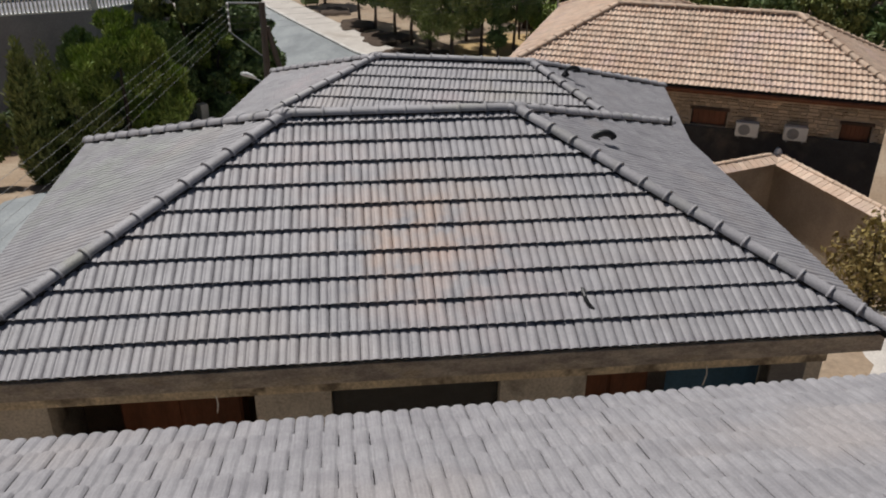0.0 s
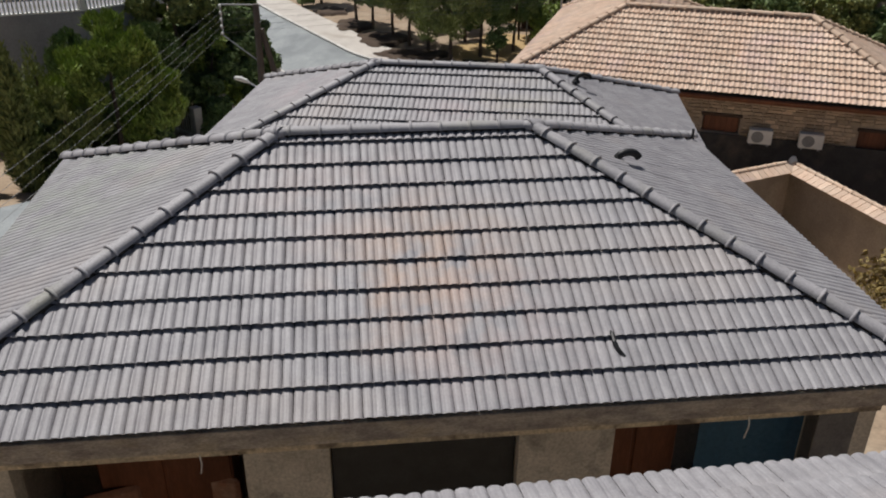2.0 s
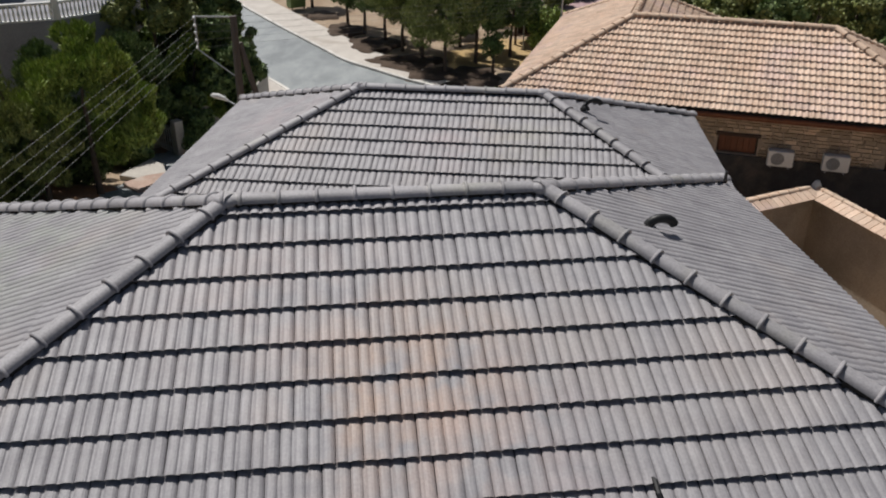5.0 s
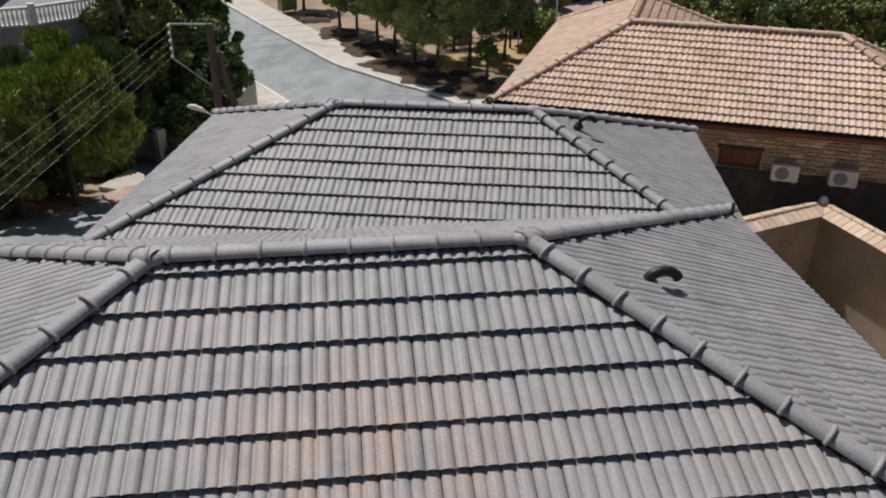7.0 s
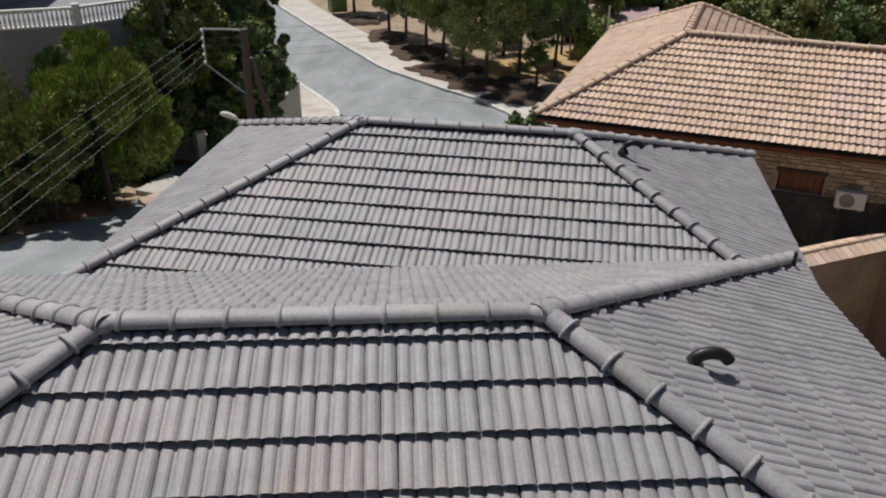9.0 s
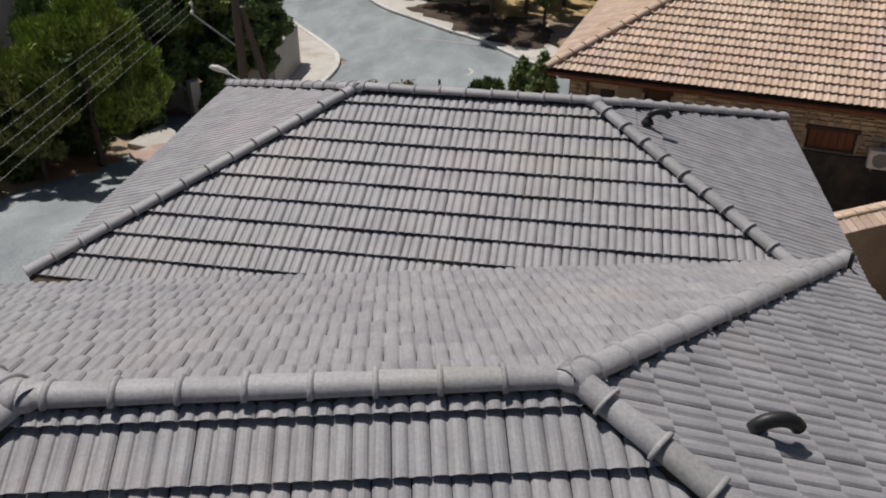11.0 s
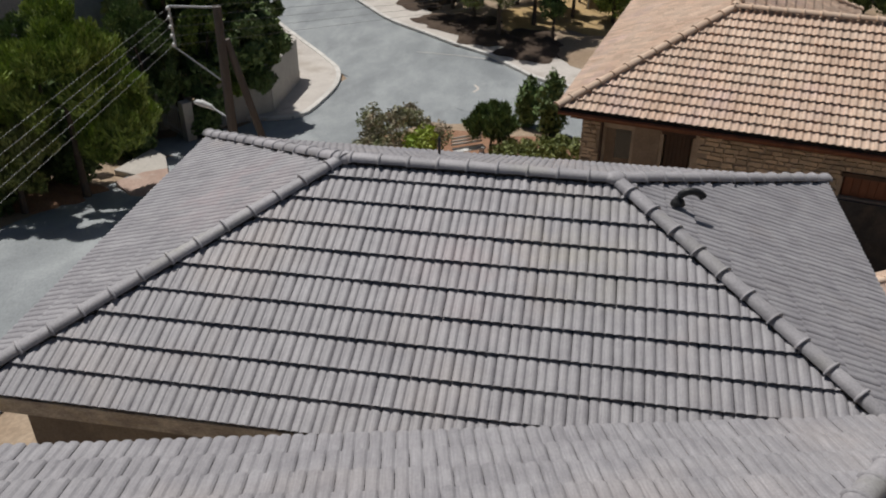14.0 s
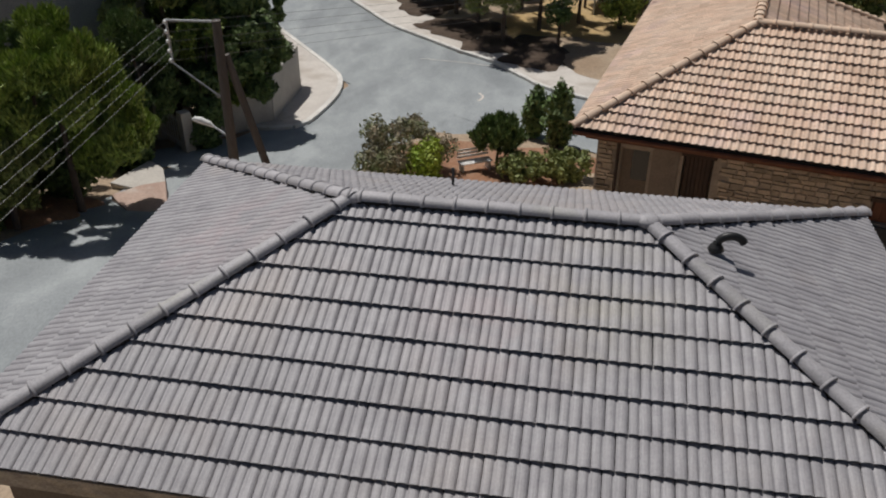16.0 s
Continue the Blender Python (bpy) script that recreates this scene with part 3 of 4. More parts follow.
# the orange-tiled stone house
CLAY_W, CLAY_G = 0.15, 0.262
CLAY_TILE = tile_geometry(CLAY_PROFILE, CLAY_W, CLAY_G, 0.054)
CLAY_CAP = cap_mesh("ridge_tile", M["orange_cap"], 0.36, 0.105)
SX, SY, SZ, SYAW, SRUN, SRISE, SLEN = 1.42, 25.7, 2.23, -16.4, 3.1, 1.6, 11.6
stone_house = thing("house", pose(SX, SY, SZ, 0, 0, SYAW), "brown stone house with orange clay tile hip roof", "house")
k = {"fl": (0, 0, 0), "fr": (SLEN, 0, 0), "bl": (0, 2 * SRUN, 0), "br": (SLEN, 2 * SRUN, 0), "rl": (SRUN, SRUN, SRISE), "rr": (SLEN - SRUN, SRUN, SRISE)}
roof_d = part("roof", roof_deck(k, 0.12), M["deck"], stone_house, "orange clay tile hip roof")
for side, names, n in (("front", ("fl", "fr", "rr", "rl"), 300), ("right", ("fr", "br", "rr", "rr"), 0), ("back", ("br", "bl", "rl", "rr"), 0)):
    tile_face(roof_d, [k[q] for q in names], CLAY_TILE, CLAY_W, CLAY_G, M["orange_tile"], n, "roof_tile", "roof_tiles")
for low, high in (("fl", "rl"), ("fr", "rr"), ("br", "rr"), ("rl", "rr")):
    lay_caps(roof_d, CLAY_CAP, k[low], k[high], 0.36, 0.06)
# back wing of the stone house, its ridge running away from the front
BACK = 10.2
kw = {"fl": (0, 0, 0), "bl": (0, BACK, 0), "br": (2 * SRUN, BACK, 0), "vr": (2 * SRUN, 2 * SRUN, 0), "rf": (SRUN, SRUN, SRISE), "rb": (SRUN, BACK - SRUN, SRISE)}
bm = bmesh.new()
wv = {n: bm.verts.new(Vector(c) + Vector((0, 0, -0.014))) for n, c in kw.items()}
for f in (("bl", "fl", "rf", "rb"), ("vr", "br", "rb", "rf"), ("br", "bl", "rb")):
    bm.faces.new([wv[n] for n in f])
part("wing_deck", bm, M["deck"], roof_d)
tile_face(roof_d, [kw[n] for n in ("bl", "fl", "rf", "rb")], CLAY_TILE, CLAY_W, CLAY_G, M["orange_tile"], 0, "roof_tile", "roof_tiles")
tile_face(roof_d, [kw[n] for n in ("vr", "br", "rb", "rf")], CLAY_TILE, CLAY_W, CLAY_G, M["orange_tile"], 0, "roof_tile", "roof_tiles")
tile_face(roof_d, [kw[n] for n in ("br", "bl", "rb", "rb")], CLAY_TILE, CLAY_W, CLAY_G, M["orange_tile"], 0, "roof_tile", "roof_tiles")
for low, high in (("bl", "rb"), ("br", "rb"), ("rf", "rb")):
    lay_caps(roof_d, CLAY_CAP, kw[low], kw[high], 0.36, 0.06)
part("eave_beam", box(0.25, SLEN - 0.2, 0.12, 0.45, -0.24, -0.125, 0.01), M["wood"], roof_d, "red-brown timber eave")
part("gutter", tube([(0.02, -0.03, -0.09), (SLEN - 0.02, -0.03, -0.09)], 0.045, 8), M["wood"], roof_d, "red-brown gutter")

# walls of the stone house with openings; pieces of stone on the front
OPEN_D = [(0.96, 1.54, -3.6, -0.5), (2.22, 2.82, -4.4, -0.42), (5.83, 6.85, -1.27, -0.76), (9.98, 10.8, -1.6, -0.80)]
wall_run("wall", 0.45, SLEN - 0.45, 0.5, 0.3, -7.2, -0.245, OPEN_D, M["mortar"], stone_house, "brown field stone wall")
part("wall", box(0.45, 0.7, 0.8, BACK - 0.6, -8.2, -0.13), M["mortar"], stone_house)
part("wall", box(SLEN - 0.7, SLEN - 0.45, 0.8, 5.6, -7.2, -0.13), M["mortar"], stone_house)
part("wall", box(0.7, SLEN - 0.7, 5.6, 5.8, -8.0, -0.13), M["mortar"], stone_house)
for i, (a, b, c, d) in enumerate(OPEN_D):
    if i == 0:
        part("recess_wall", box(a, b, 0.70, 0.72, c, d), M["brown_render"], stone_house, "brown rendered back of a recess")
        part("window_pane", box(a + 0.22, b - 0.02, 0.66, 0.675, d - 0.75, d - 0.05), M["glass_dark"], stone_house, "dark window glass")
        continue
    door = part("shutter" if i > 1 else "door", box(a + 0.03, b - 0.03, 0.60, 0.635, c, d - 0.03), M["wood" if i > 1 else "dark_wood"], stone_house, "red-brown wooden shutter" if i > 1 else "dark brown wooden door")
    n = 6
    for q in range(n):
        x0 = a + 0.05 + (b - a - 0.1) * q / n
        part("board", box(x0 + 0.006, x0 + (b - a - 0.1) / n - 0.006, 0.58, 0.598, c + 0.03, d - 0.05, 0.004), M["wood" if i > 1 else "dark_wood"], door)
    part("frame", box(a - 0.05, b + 0.05, 0.46, 0.57, d - 0.04, d + 0.05, 0.006), M["dark_wood"], stone_house, "dark wooden lintel frame")
for a, b in ((1.60, 2.14),):
    part("render_panel", box(a, b, 0.475, 0.497, -3.2, -0.36, 0.004), M["brown_render"], stone_house, "pale rendered panel beside the opening")
# band added to paint the deep shade below the air conditioners
part("plinth", box(5.0, SLEN - 0.46, 0.425, 0.462, -4.6, -1.30, 0.008), M["wall_shade"], stone_house, "near-black band of painted shade on the lower wall")
part("down_pipe", tube([(0.9, 0.44, -0.15), (0.9, 0.44, -4.6)], 0.035, 8), M["dark_wood"], stone_house, "brown rain pipe")


def stone_mesh(w, h, seed):
    rng = random.Random(seed)
    bm = box(-w / 2, w / 2, -0.03, 0.02, -h / 2, h / 2)
    for v in bm.verts:
        v.co += Vector((rng.uniform(-0.09, 0.09), rng.uniform(-0.012, 0.012), rng.uniform(-0.10, 0.10)))
        if v.co.y < 0:
            v.co.x *= 0.93
            v.co.z *= 0.88
    return bm


stones = []
rng = random.Random(5)
z = -0.27
while z > -2.6:
    h = rng.uniform(0.075, 0.15)
    x = 0.47
    while x < SLEN - 0.5:
        w = rng.uniform(0.11, 0.36)
        w = min(w, SLEN - 0.47 - x)
        zc = z - h / 2
        blocked = any(x + w > a - 0.02 and x < b + 0.02 and zc + h / 2 > c - 0.05 and zc - h / 2 < d + 0.06 for a, b, c, d in OPEN_D)
        blocked = blocked or any(x + w > a and x < b for a, b in ((1.60, 2.14),))
        if not blocked and w > 0.08:
            stones.append((x + w / 2, zc, w - 0.018, h - 0.016))
        x += w
    z -= h
shapes = [finish("stone", stone_mesh(1.0, 1.0, 100 + i), M["stone"]) for i in range(6)]
stones.sort(key=lambda t: -t[1])
for i, (x, z, w, h) in enumerate(stones[:300]):
    part("stone", shapes[i % 6], None, stone_house, m=pose(x, 0.495, z + rng.uniform(-0.012, 0.012), 0, rng.uniform(-4, 4), 0) @ Matrix.Diagonal((w, 1, h, 1)))
verts, faces = [], []
for i, (x, z, w, h) in enumerate(stones[300:]):
    me, base = shapes[i % 6], len(verts)
    verts += [(x + v.co.x * w, 0.495 + v.co.y, z + v.co.z * h) for v in me.vertices]
    faces += [[base + q for q in p.vertices] for p in me.polygons]
if faces:
    part("stone_infill", mesh_of("stone_infill", verts, faces, M["stone"]), None, stone_house, kind="stuff")


# ---- roads, kerbs, pavements, soil ----
tagged(new("road", ribbon("road", M["asphalt"], [(16, 35), (7.5, 41), (-1.0, 47.4), (-5.8, 51.3), (-9.6, 56.3), (-13.6, 62.5), (-18.2, 70.5), (-23.4, 80), (-32, 95)], 7.5, 0.05, 14, 7)),
       "sun-bleached grey asphalt road curving uphill", "road", kind="structure")
tagged(new("side_road", ribbon("side_road", M["asphalt"], [(-3.4, 50.5), (-5.0, 45), (-6.9, 40.5), (-8.8, 34.5), (-10.1, 28.8), (-10.9, 24), (-12.0, 15), (-13.2, 4), (-13.8, -8)], 6.2, 0.056, 14, 7)),
       "pale asphalt side street beside the houses", "road", kind="structure")
KERB_LEFT = [(-10.6, 40.9), (-9.3, 40.8), (-8.45, 41.5), (-8.0, 43.6), (-7.8, 46.2), (-8.25, 48.7), (-9.5, 50.9), (-11.3, 53.5), (-14.8, 58.8), (-18.8, 66.2), (-23.4, 75)]
KERB_RIGHT = [(10, 41.6), (2.4, 47.4), (0.7, 49.6), (-0.7, 51.6), (-2.7, 53.3), (-4.4, 55.0), (-6.8, 57.4), (-8.7, 60.3), (-11.0, 63.9), (-13.9, 68.5), (-17.6, 74.6), (-21.6, 81.2)]
kerb_line("kerb", KERB_LEFT, 0.24, 0.15, 0.05, "kerbs")
kerb_line("kerb", KERB_RIGHT, 0.24, 0.15, 0.05, "kerbs")


def offset_line(pts, off):
    out = []
    for i, p in enumerate(pts):
        d = np.array(pts[min(i + 1, len(pts) - 1)], float) - np.array(pts[max(i - 1, 0)], float)
        d /= np.linalg.norm(d)
        out.append((p[0] - d[1] * off, p[1] + d[0] * off))
    return out


tagged(new("pavement", ribbon("pavement", M["paving"], offset_line(KERB_LEFT, 0.98), 1.8, 0.17, 12, 4)), "pale paved footway at the bend", "pavement", kind="structure")
tagged(new("pavement", ribbon("pavement", M["paving"], offset_line(KERB_RIGHT, -1.38), 2.6, 0.17, 12, 4)), "pale dusty footway across the road", "pavement", kind="structure")
def patch(name, x, y, rx, ry, mat, lift, label, seed, kind="structure", dome=0.0):
    """An uneven patch of soil or dry grass lying on the land."""
    rng = random.Random(seed)
    n, rings = 36, 6
    wob = [1 + 0.16 * math.sin(3 * 6.283 * i / n + seed) + 0.1 * math.sin(7 * 6.283 * i / n + 2 * seed) + rng.uniform(-0.05, 0.05) for i in range(n)]
    verts, faces = [(x, y, land(x, y) + lift + dome)], []
    for r in range(1, rings + 1):
        for i in range(n):
            a, f = 6.283 * i / n, r / rings
            px, py = x + rx * f * wob[i] * math.cos(a), y + ry * f * wob[i] * math.sin(a)
            verts.append((px, py, land(px, py) + (lift if r < rings else -0.08) + dome * (1 - f * f) + (0.05 * noise.noise(Vector((px * 2, py * 2, 0))) if r < rings else 0)))
    for i in range(n):
        faces.append((0, 1 + i, 1 + (i + 1) % n))
        for r in range(rings - 1):
            a, b = 1 + r * n, 1 + (r + 1) * n
            faces.append((a + i, b + i, b + (i + 1) % n, a + (i + 1) % n))
    return tagged(new(name, mesh_of(name, verts, faces, mat, True)), label, "ground", kind=kind)


patch("road_junction", -3.0, 45.8, 6.6, 5.6, M["asphalt"], 0.044, "pale asphalt of the road junction", 2)
# the first three patches paint the trees' cast shade, the rest are mulch
for bx, by, brx, bry, bs in ((1.3, 52.0, 1.9, 1.7, 11), (-0.9, 54.2, 1.9, 1.8, 16), (0.9, 54.2, 2.4, 2.0, 17), (-2.9, 57.0, 2.6, 2.3, 12), (-5.4, 61.6, 2.0, 2.5, 13), (-7.9, 65.7, 1.5, 2.2, 14), (-10.2, 70.6, 1.3, 1.6, 15)):
    patch("planting_bed", bx, by, brx, bry, M["mulch_shade"], 0.215, "dark mulched bed and painted tree shade on the verge", bs)
patch("gateway", -11.2, 37.3, 2.4, 2.2, M["asphalt"], 0.06, "grey asphalt before the garden gate", 9)
patch("dry_grass", 5.2, 59.5, 6.0, 4.5, M["straw"], 0.09, "patch of dry yellow grass", 3)
patch("dry_grass", 9.5, 70.0, 7.0, 4.0, M["straw"], 0.09, "patch of dry yellow grass further off", 4)
patch("red_soil", -14.4, 30.9, 2.3, 1.6, M["red_soil"], 0.10, "reddish bare soil under the street trees", 5, dome=0.25)
patch("red_soil", -15.8, 20.5, 2.2, 3.0, M["red_soil"], 0.10, "reddish bare soil beside the street", 6, dome=0.1)
patch("garden_soil", -0.6, 37.6, 4.6, 3.0, M["red_soil"], 0.09, "brown garden soil among the bushes", 7)
patch("sandy_ground", 8.6, 10.8, 2.6, 4.2, M["paving"], 0.08, "pale sandy ground beside the house", 8)
def sun_patch(name, corners, z, thick, mat, label):
    """A flat slab with uneven corners on the ground, shaped as a patch of sunlight."""
    bm = bmesh.new()
    top = [bm.verts.new((x, y, z)) for x, y in corners]
    low = [bm.verts.new((x, y, z - thick)) for x, y in corners]
    bm.faces.new(top)
    bm.faces.new(low[::-1])
    for a in range(len(corners)):
        b = (a + 1) % len(corners)
        bm.faces.new((low[a], low[b], top[b], top[a]))
    bmesh.ops.recalc_face_normals(bm, faces=bm.faces[:])
    bmesh.ops.bevel(bm, geom=bm.edges[:], offset=0.015, segments=1, affect="EDGES")
    return tagged(new(name, finish(name, bm, mat)), label, "slab")


# sunlit spots between the tree shadows, built as pale concrete and screed pieces
sun_patch("concrete_slab", [(-12.85, 33.4), (-11.6, 33.0), (-10.95, 33.4), (-11.5, 34.6), (-12.2, 35.2)], land(-12, 34) + 0.30, 0.7, M["concrete"], "pale concrete slab drawn as a patch of sunlight")
sun_patch("screed_slab", [(-12.25, 32.2), (-11.0, 30.9), (-10.2, 31.6), (-10.9, 33.3), (-11.6, 32.95)], land(-11.5, 32) + 0.22, 0.7, M["pad"], "pinkish brown screed slab drawn as a second patch of sunlight")

# ---- trees and bushes ----
def leaf_cloud(name, blobs, count, size, mat, seed, needle=False):
    """Many small leaves in uneven clumps; blobs: centre, radii."""
    rng = np.random.default_rng(seed)
    vol = np.array([b[3] * b[4] * b[5] for b in blobs]) ** 0.75
    pick = rng.choice(len(blobs), count, p=vol / vol.sum())
    B = np.array(blobs)[pick]
    d = rng.normal(size=(count, 3))
    d /= np.linalg.norm(d, axis=1)[:, None]
    r = rng.uniform(0.35, 1.0, count) ** 0.5 * (1 + 0.18 * np.sin(5 * d[:, 0] + 3 * B[:, 0]) * np.cos(4 * d[:, 2] + B[:, 1]))
    c = B[:, :3] + d * r[:, None] * B[:, 3:6]
    nrm = d + rng.normal(size=(count, 3)) * 0.7
    nrm /= np.linalg.norm(nrm, axis=1)[:, None]
    u = np.cross(nrm, rng.normal(size=(count, 3))) if not needle else d * 0.6 + np.array([0, 0, 0.9]) + rng.normal(size=(count, 3)) * 0.35
    u /= np.linalg.norm(u, axis=1)[:, None]
    w = np.cross(nrm, u)
    w /= np.linalg.norm(w, axis=1)[:, None] + 1e-6
    thin = 0.22 if needle else 0.45
    s = size * rng.uniform(0.6, 1.4, count)[:, None]
    verts = np.stack([c - u * s, c - w * s * thin, c + u * s, c + w * s * thin], 1).reshape(-1, 3)
    me = bpy.data.meshes.new(name)
    me.from_pydata(verts.tolist(), [], (np.arange(count * 4).reshape(-1, 4)).tolist())
    me.materials.append(mat)
    return me


def plumes(rng, height, spread, clear):
    """Upright plumes of a conifer, tallest in the middle."""
    out = []
    for i in range(34):
        a, r = rng.uniform(0, 6.283), math.sqrt(rng.uniform(0, 1))
        top = height * (1 - 0.42 * r ** 1.6) * rng.uniform(0.84, 1.0)
        if i == 0:
            r, top = 0.05, height
        half = rng.uniform(0.16, 0.28) * height
        w = spread * rng.uniform(0.09, 0.16)
        out.append((0.5 * spread * r * math.cos(a), 0.5 * spread * r * math.sin(a), top - half, w, w, half))
        if i % 2:
            out.append((0.42 * spread * r * math.cos(a), 0.42 * spread * r * math.sin(a), height * rng.uniform(clear, 0.45) + 0.1 * height, w * 1.7, w * 1.7, 0.13 * height))
    return out


def dome(rng, height, spread, clear):
    """Uneven clumps that fill a broad crown, fewer and smaller at its rim, so that it has gaps."""
    out, mid, half = [], height * (1 + clear) / 2, height * (1 - clear) / 2
    for i in range(46):
        a, u = rng.uniform(0, 6.283), rng.uniform(-1, 1)
        r = rng.uniform(0.45, 1.0) ** 0.5
        side = math.sqrt(1 - u * u) * (1.08 if u < 0 else 0.92)
        w = spread * rng.uniform(0.075, 0.16) * (1.25 - 0.5 * r)
        out.append((0.44 * spread * r * side * math.cos(a), 0.44 * spread * r * side * math.sin(a), mid + u * r * half * 0.86, w, w * rng.uniform(0.8, 1.2), w * rng.uniform(0.7, 1.15)))
    return out


def tree(x, y, height, spread, mat, label, seed, clear=0.25, leaves=5000, leaf=0.16, kind="round", name="tree", sink=0.0, needle=False):
    rng = random.Random(seed)
    t = thing(name, pose(x, y, land(x, y) - sink), label, "tree" if name == "tree" else "bush")
    trunk_top = height * (0.75 if kind != "bush" else 0.4)
    pts = [(0, 0, -0.2)] + [(rng.uniform(-0.06, 0.06) * i, rng.uniform(-0.06, 0.06) * i, trunk_top * i / 4) for i in range(1, 5)]
    r0 = (0.02 * height + 0.04) * (0.65 if kind == "dome" else 1.0)
    bm = tube(pts, [r0 * 1.25, r0, r0 * 0.8, r0 * 0.55, r0 * 0.25], 9)
    blobs = []
    n = 15
    if kind == "plume":
        blobs = plumes(rng, height, spread, clear)
    elif kind == "dome":
        blobs = dome(rng, height, spread, clear)
    for i in range(n if kind not in ("plume", "dome") else 0):
        f = i / (n - 1)
        z = height * (clear + (1 - clear) * f * 0.93)
        if kind == "cone":
            rad = spread * 0.5 * (1.0 - 0.8 * f) * rng.uniform(0.85, 1.1)
        elif kind == "column":
            rad = spread * 0.5 * math.sin(math.pi * (0.18 + 0.78 * f)) ** 0.6
        else:
            rad = spread * 0.5 * math.sin(math.pi * (0.16 + 0.72 * f)) ** 0.7
        a = rng.uniform(0, 6.28)
        off = rad * (0.55 if kind != "column" else 0.2) * rng.uniform(0.5, 1.0)
        b = (off * math.cos(a), off * math.sin(a), z, rad * rng.uniform(0.42, 0.62), rad * rng.uniform(0.42, 0.62), max(height * 0.075, rad * 0.38))
        if kind == "column":
            b = (*b[:3], rad * 0.85, rad * 0.85, height * 0.11)
        blobs.append(b)
        if kind in ("round", "cone"):
            for extra in range(2):
                a2 = a + 2.1 + rng.uniform(-0.6, 0.6) + extra * 2.1
                blobs.append((rad * 0.75 * math.cos(a2), rad * 0.75 * math.sin(a2), z + rng.uniform(-0.3, 0.3), rad * 0.36, rad * 0.36, rad * 0.30))
        if i % 2 == 0 and kind != "column":
            zz = min(z * 0.8, trunk_top * 0.98)
            add_tube(bm, [(0, 0, zz), (b[0] * 0.5, b[1] * 0.5, (zz + z) / 2), (b[0], b[1], z)], [r0 * 0.38, r0 * 0.25, r0 * 0.1], 5)
    part("trunk", bm, M["bark"], t)
    part("crown", leaf_cloud("crown", blobs, leaves, leaf, mat, seed, needle), None, t)
    return t


tree(-12.6, 31.0, 6.3, 5.3, M["leaf_green"], "broad bright green tree beside the side street", 1, 0.12, 52000, 0.11, "dome", needle=True)
# extra tree, added only to throw shade on the side street
tree(-13.6, 29.2, 4.3, 3.0, M["leaf_olive"], "bushy green tree added to shade the side street", 6, 0.15, 20000, 0.10, "dome", needle=True)
tree(-15.2, 30.6, 5.2, 2.6, M["leaf_olive"], "slim yellowish green tree beside the street", 2, 0.08, 12000, 0.10, "plume", needle=True)
tree(-13.0, 37.3, 5.6, 3.2, M["leaf_dark"], "dark green tree beside the garden gate", 7, 0.15, 14000, 0.10, "dome", needle=True)
tree(-15.0, 33.6, 5.6, 3.2, M["leaf_dark"], "dark green tree behind the street trees", 5, 0.1, 14000, 0.10, "dome", needle=True)
for i, (x, y, h, s) in enumerate([(-14.2, 36.6, 3.4, 2.8), (-13.0, 35.6, 2.4, 2.2), (-15.6, 35.0, 3.6, 2.8), (-16.8, 32.6, 3.4, 2.8), (-11.3, 38.4, 3.0, 2.2), (-14.3, 38.3, 3.2, 2.0), (-13.9, 32.0, 2.8, 3.0), (-14.6, 29.4, 2.4, 2.4), (-11.2, 43.4, 3.6, 2.6), (-11.0, 45.6, 3.8, 2.6), (-12.2, 42.0, 3.8, 3.0), (-12.4, 47.4, 3.6, 3.0)]):
    tree(x, y, h, s, M["leaf_dark"], "dense dark green hedge bush below the trees", 220 + i, 0.05, 5000, 0.11, "bush", "bush")
tree(-14.6, 27.7, 5.1, 1.5, M["leaf_olive"], "slim column-shaped olive green cypress", 3, 0.05, 9000, 0.13, "column", needle=True)
tree(-16.2, 27.2, 3.2, 1.8, M["leaf_olive"], "small olive green tree on bare soil", 4, 0.2, 5000, 0.09, "dome")
for i, (x, y, h, s, c) in enumerate([(-12.4, 44.2, 9.5, 5.0, "leaf_dark"), (-13.2, 40.6, 9.2, 4.6, "leaf_olive"), (-13.2, 48.5, 9.0, 4.6, "leaf_olive"), (-13.4, 45.5, 9.5, 4.6, "leaf_olive"), (-11.4, 40.0, 5.6, 2.6, "leaf_green"), (-10.6, 41.0, 6.2, 4.2, "leaf_dark"), (-11.8, 47.9, 7.5, 2.8, "leaf_dark")]):
    tree(x, y, h, s, M[c], "tall dense green tree behind the boundary wall", 10 + i, 0.12, 22000, 0.16, "dome")
for i, (x, y, h, s) in enumerate([(-1.9, 58.2, 6.6, 5.6), (-4.6, 62.6, 6.2, 4.6), (-7.8, 67.5, 6.2, 4.0), (-0.4, 54.9, 6.8, 5.8), (3.9, 58.8, 5.6, 4.0), (1.6, 57.2, 6.4, 5.0), (-3.3, 60.3, 6.4, 5.0), (-6.3, 65.0, 6.0, 4.2), (0.6, 61.5, 6.4, 5.2), (6.0, 63.0, 6.0, 4.6), (-1.0, 66.5, 6.5, 4.6), (3.5, 69, 6.5, 5.0), (-11.5, 74, 6.5, 4.5), (8.5, 66, 5.0, 3.6)]):
    tree(x, y, h, s, M["leaf_pine" if i % 3 else "leaf_olive"], "young pine tree in the planted verge across the road", 30 + i, 0.24, 15000, 0.13, "dome", needle=True)
tree(2.6, 54.8, 2.6, 1.6, M["leaf_pine"], "small young tree with a bare trunk on dry grass", 50, 0.5, 1500, 0.1)
tree(6.2, 58.0, 3.6, 2.8, M["leaf_green"], "bushy green tree on dry grass", 51, 0.2, 3500, 0.12)
scatter = random.Random(77)
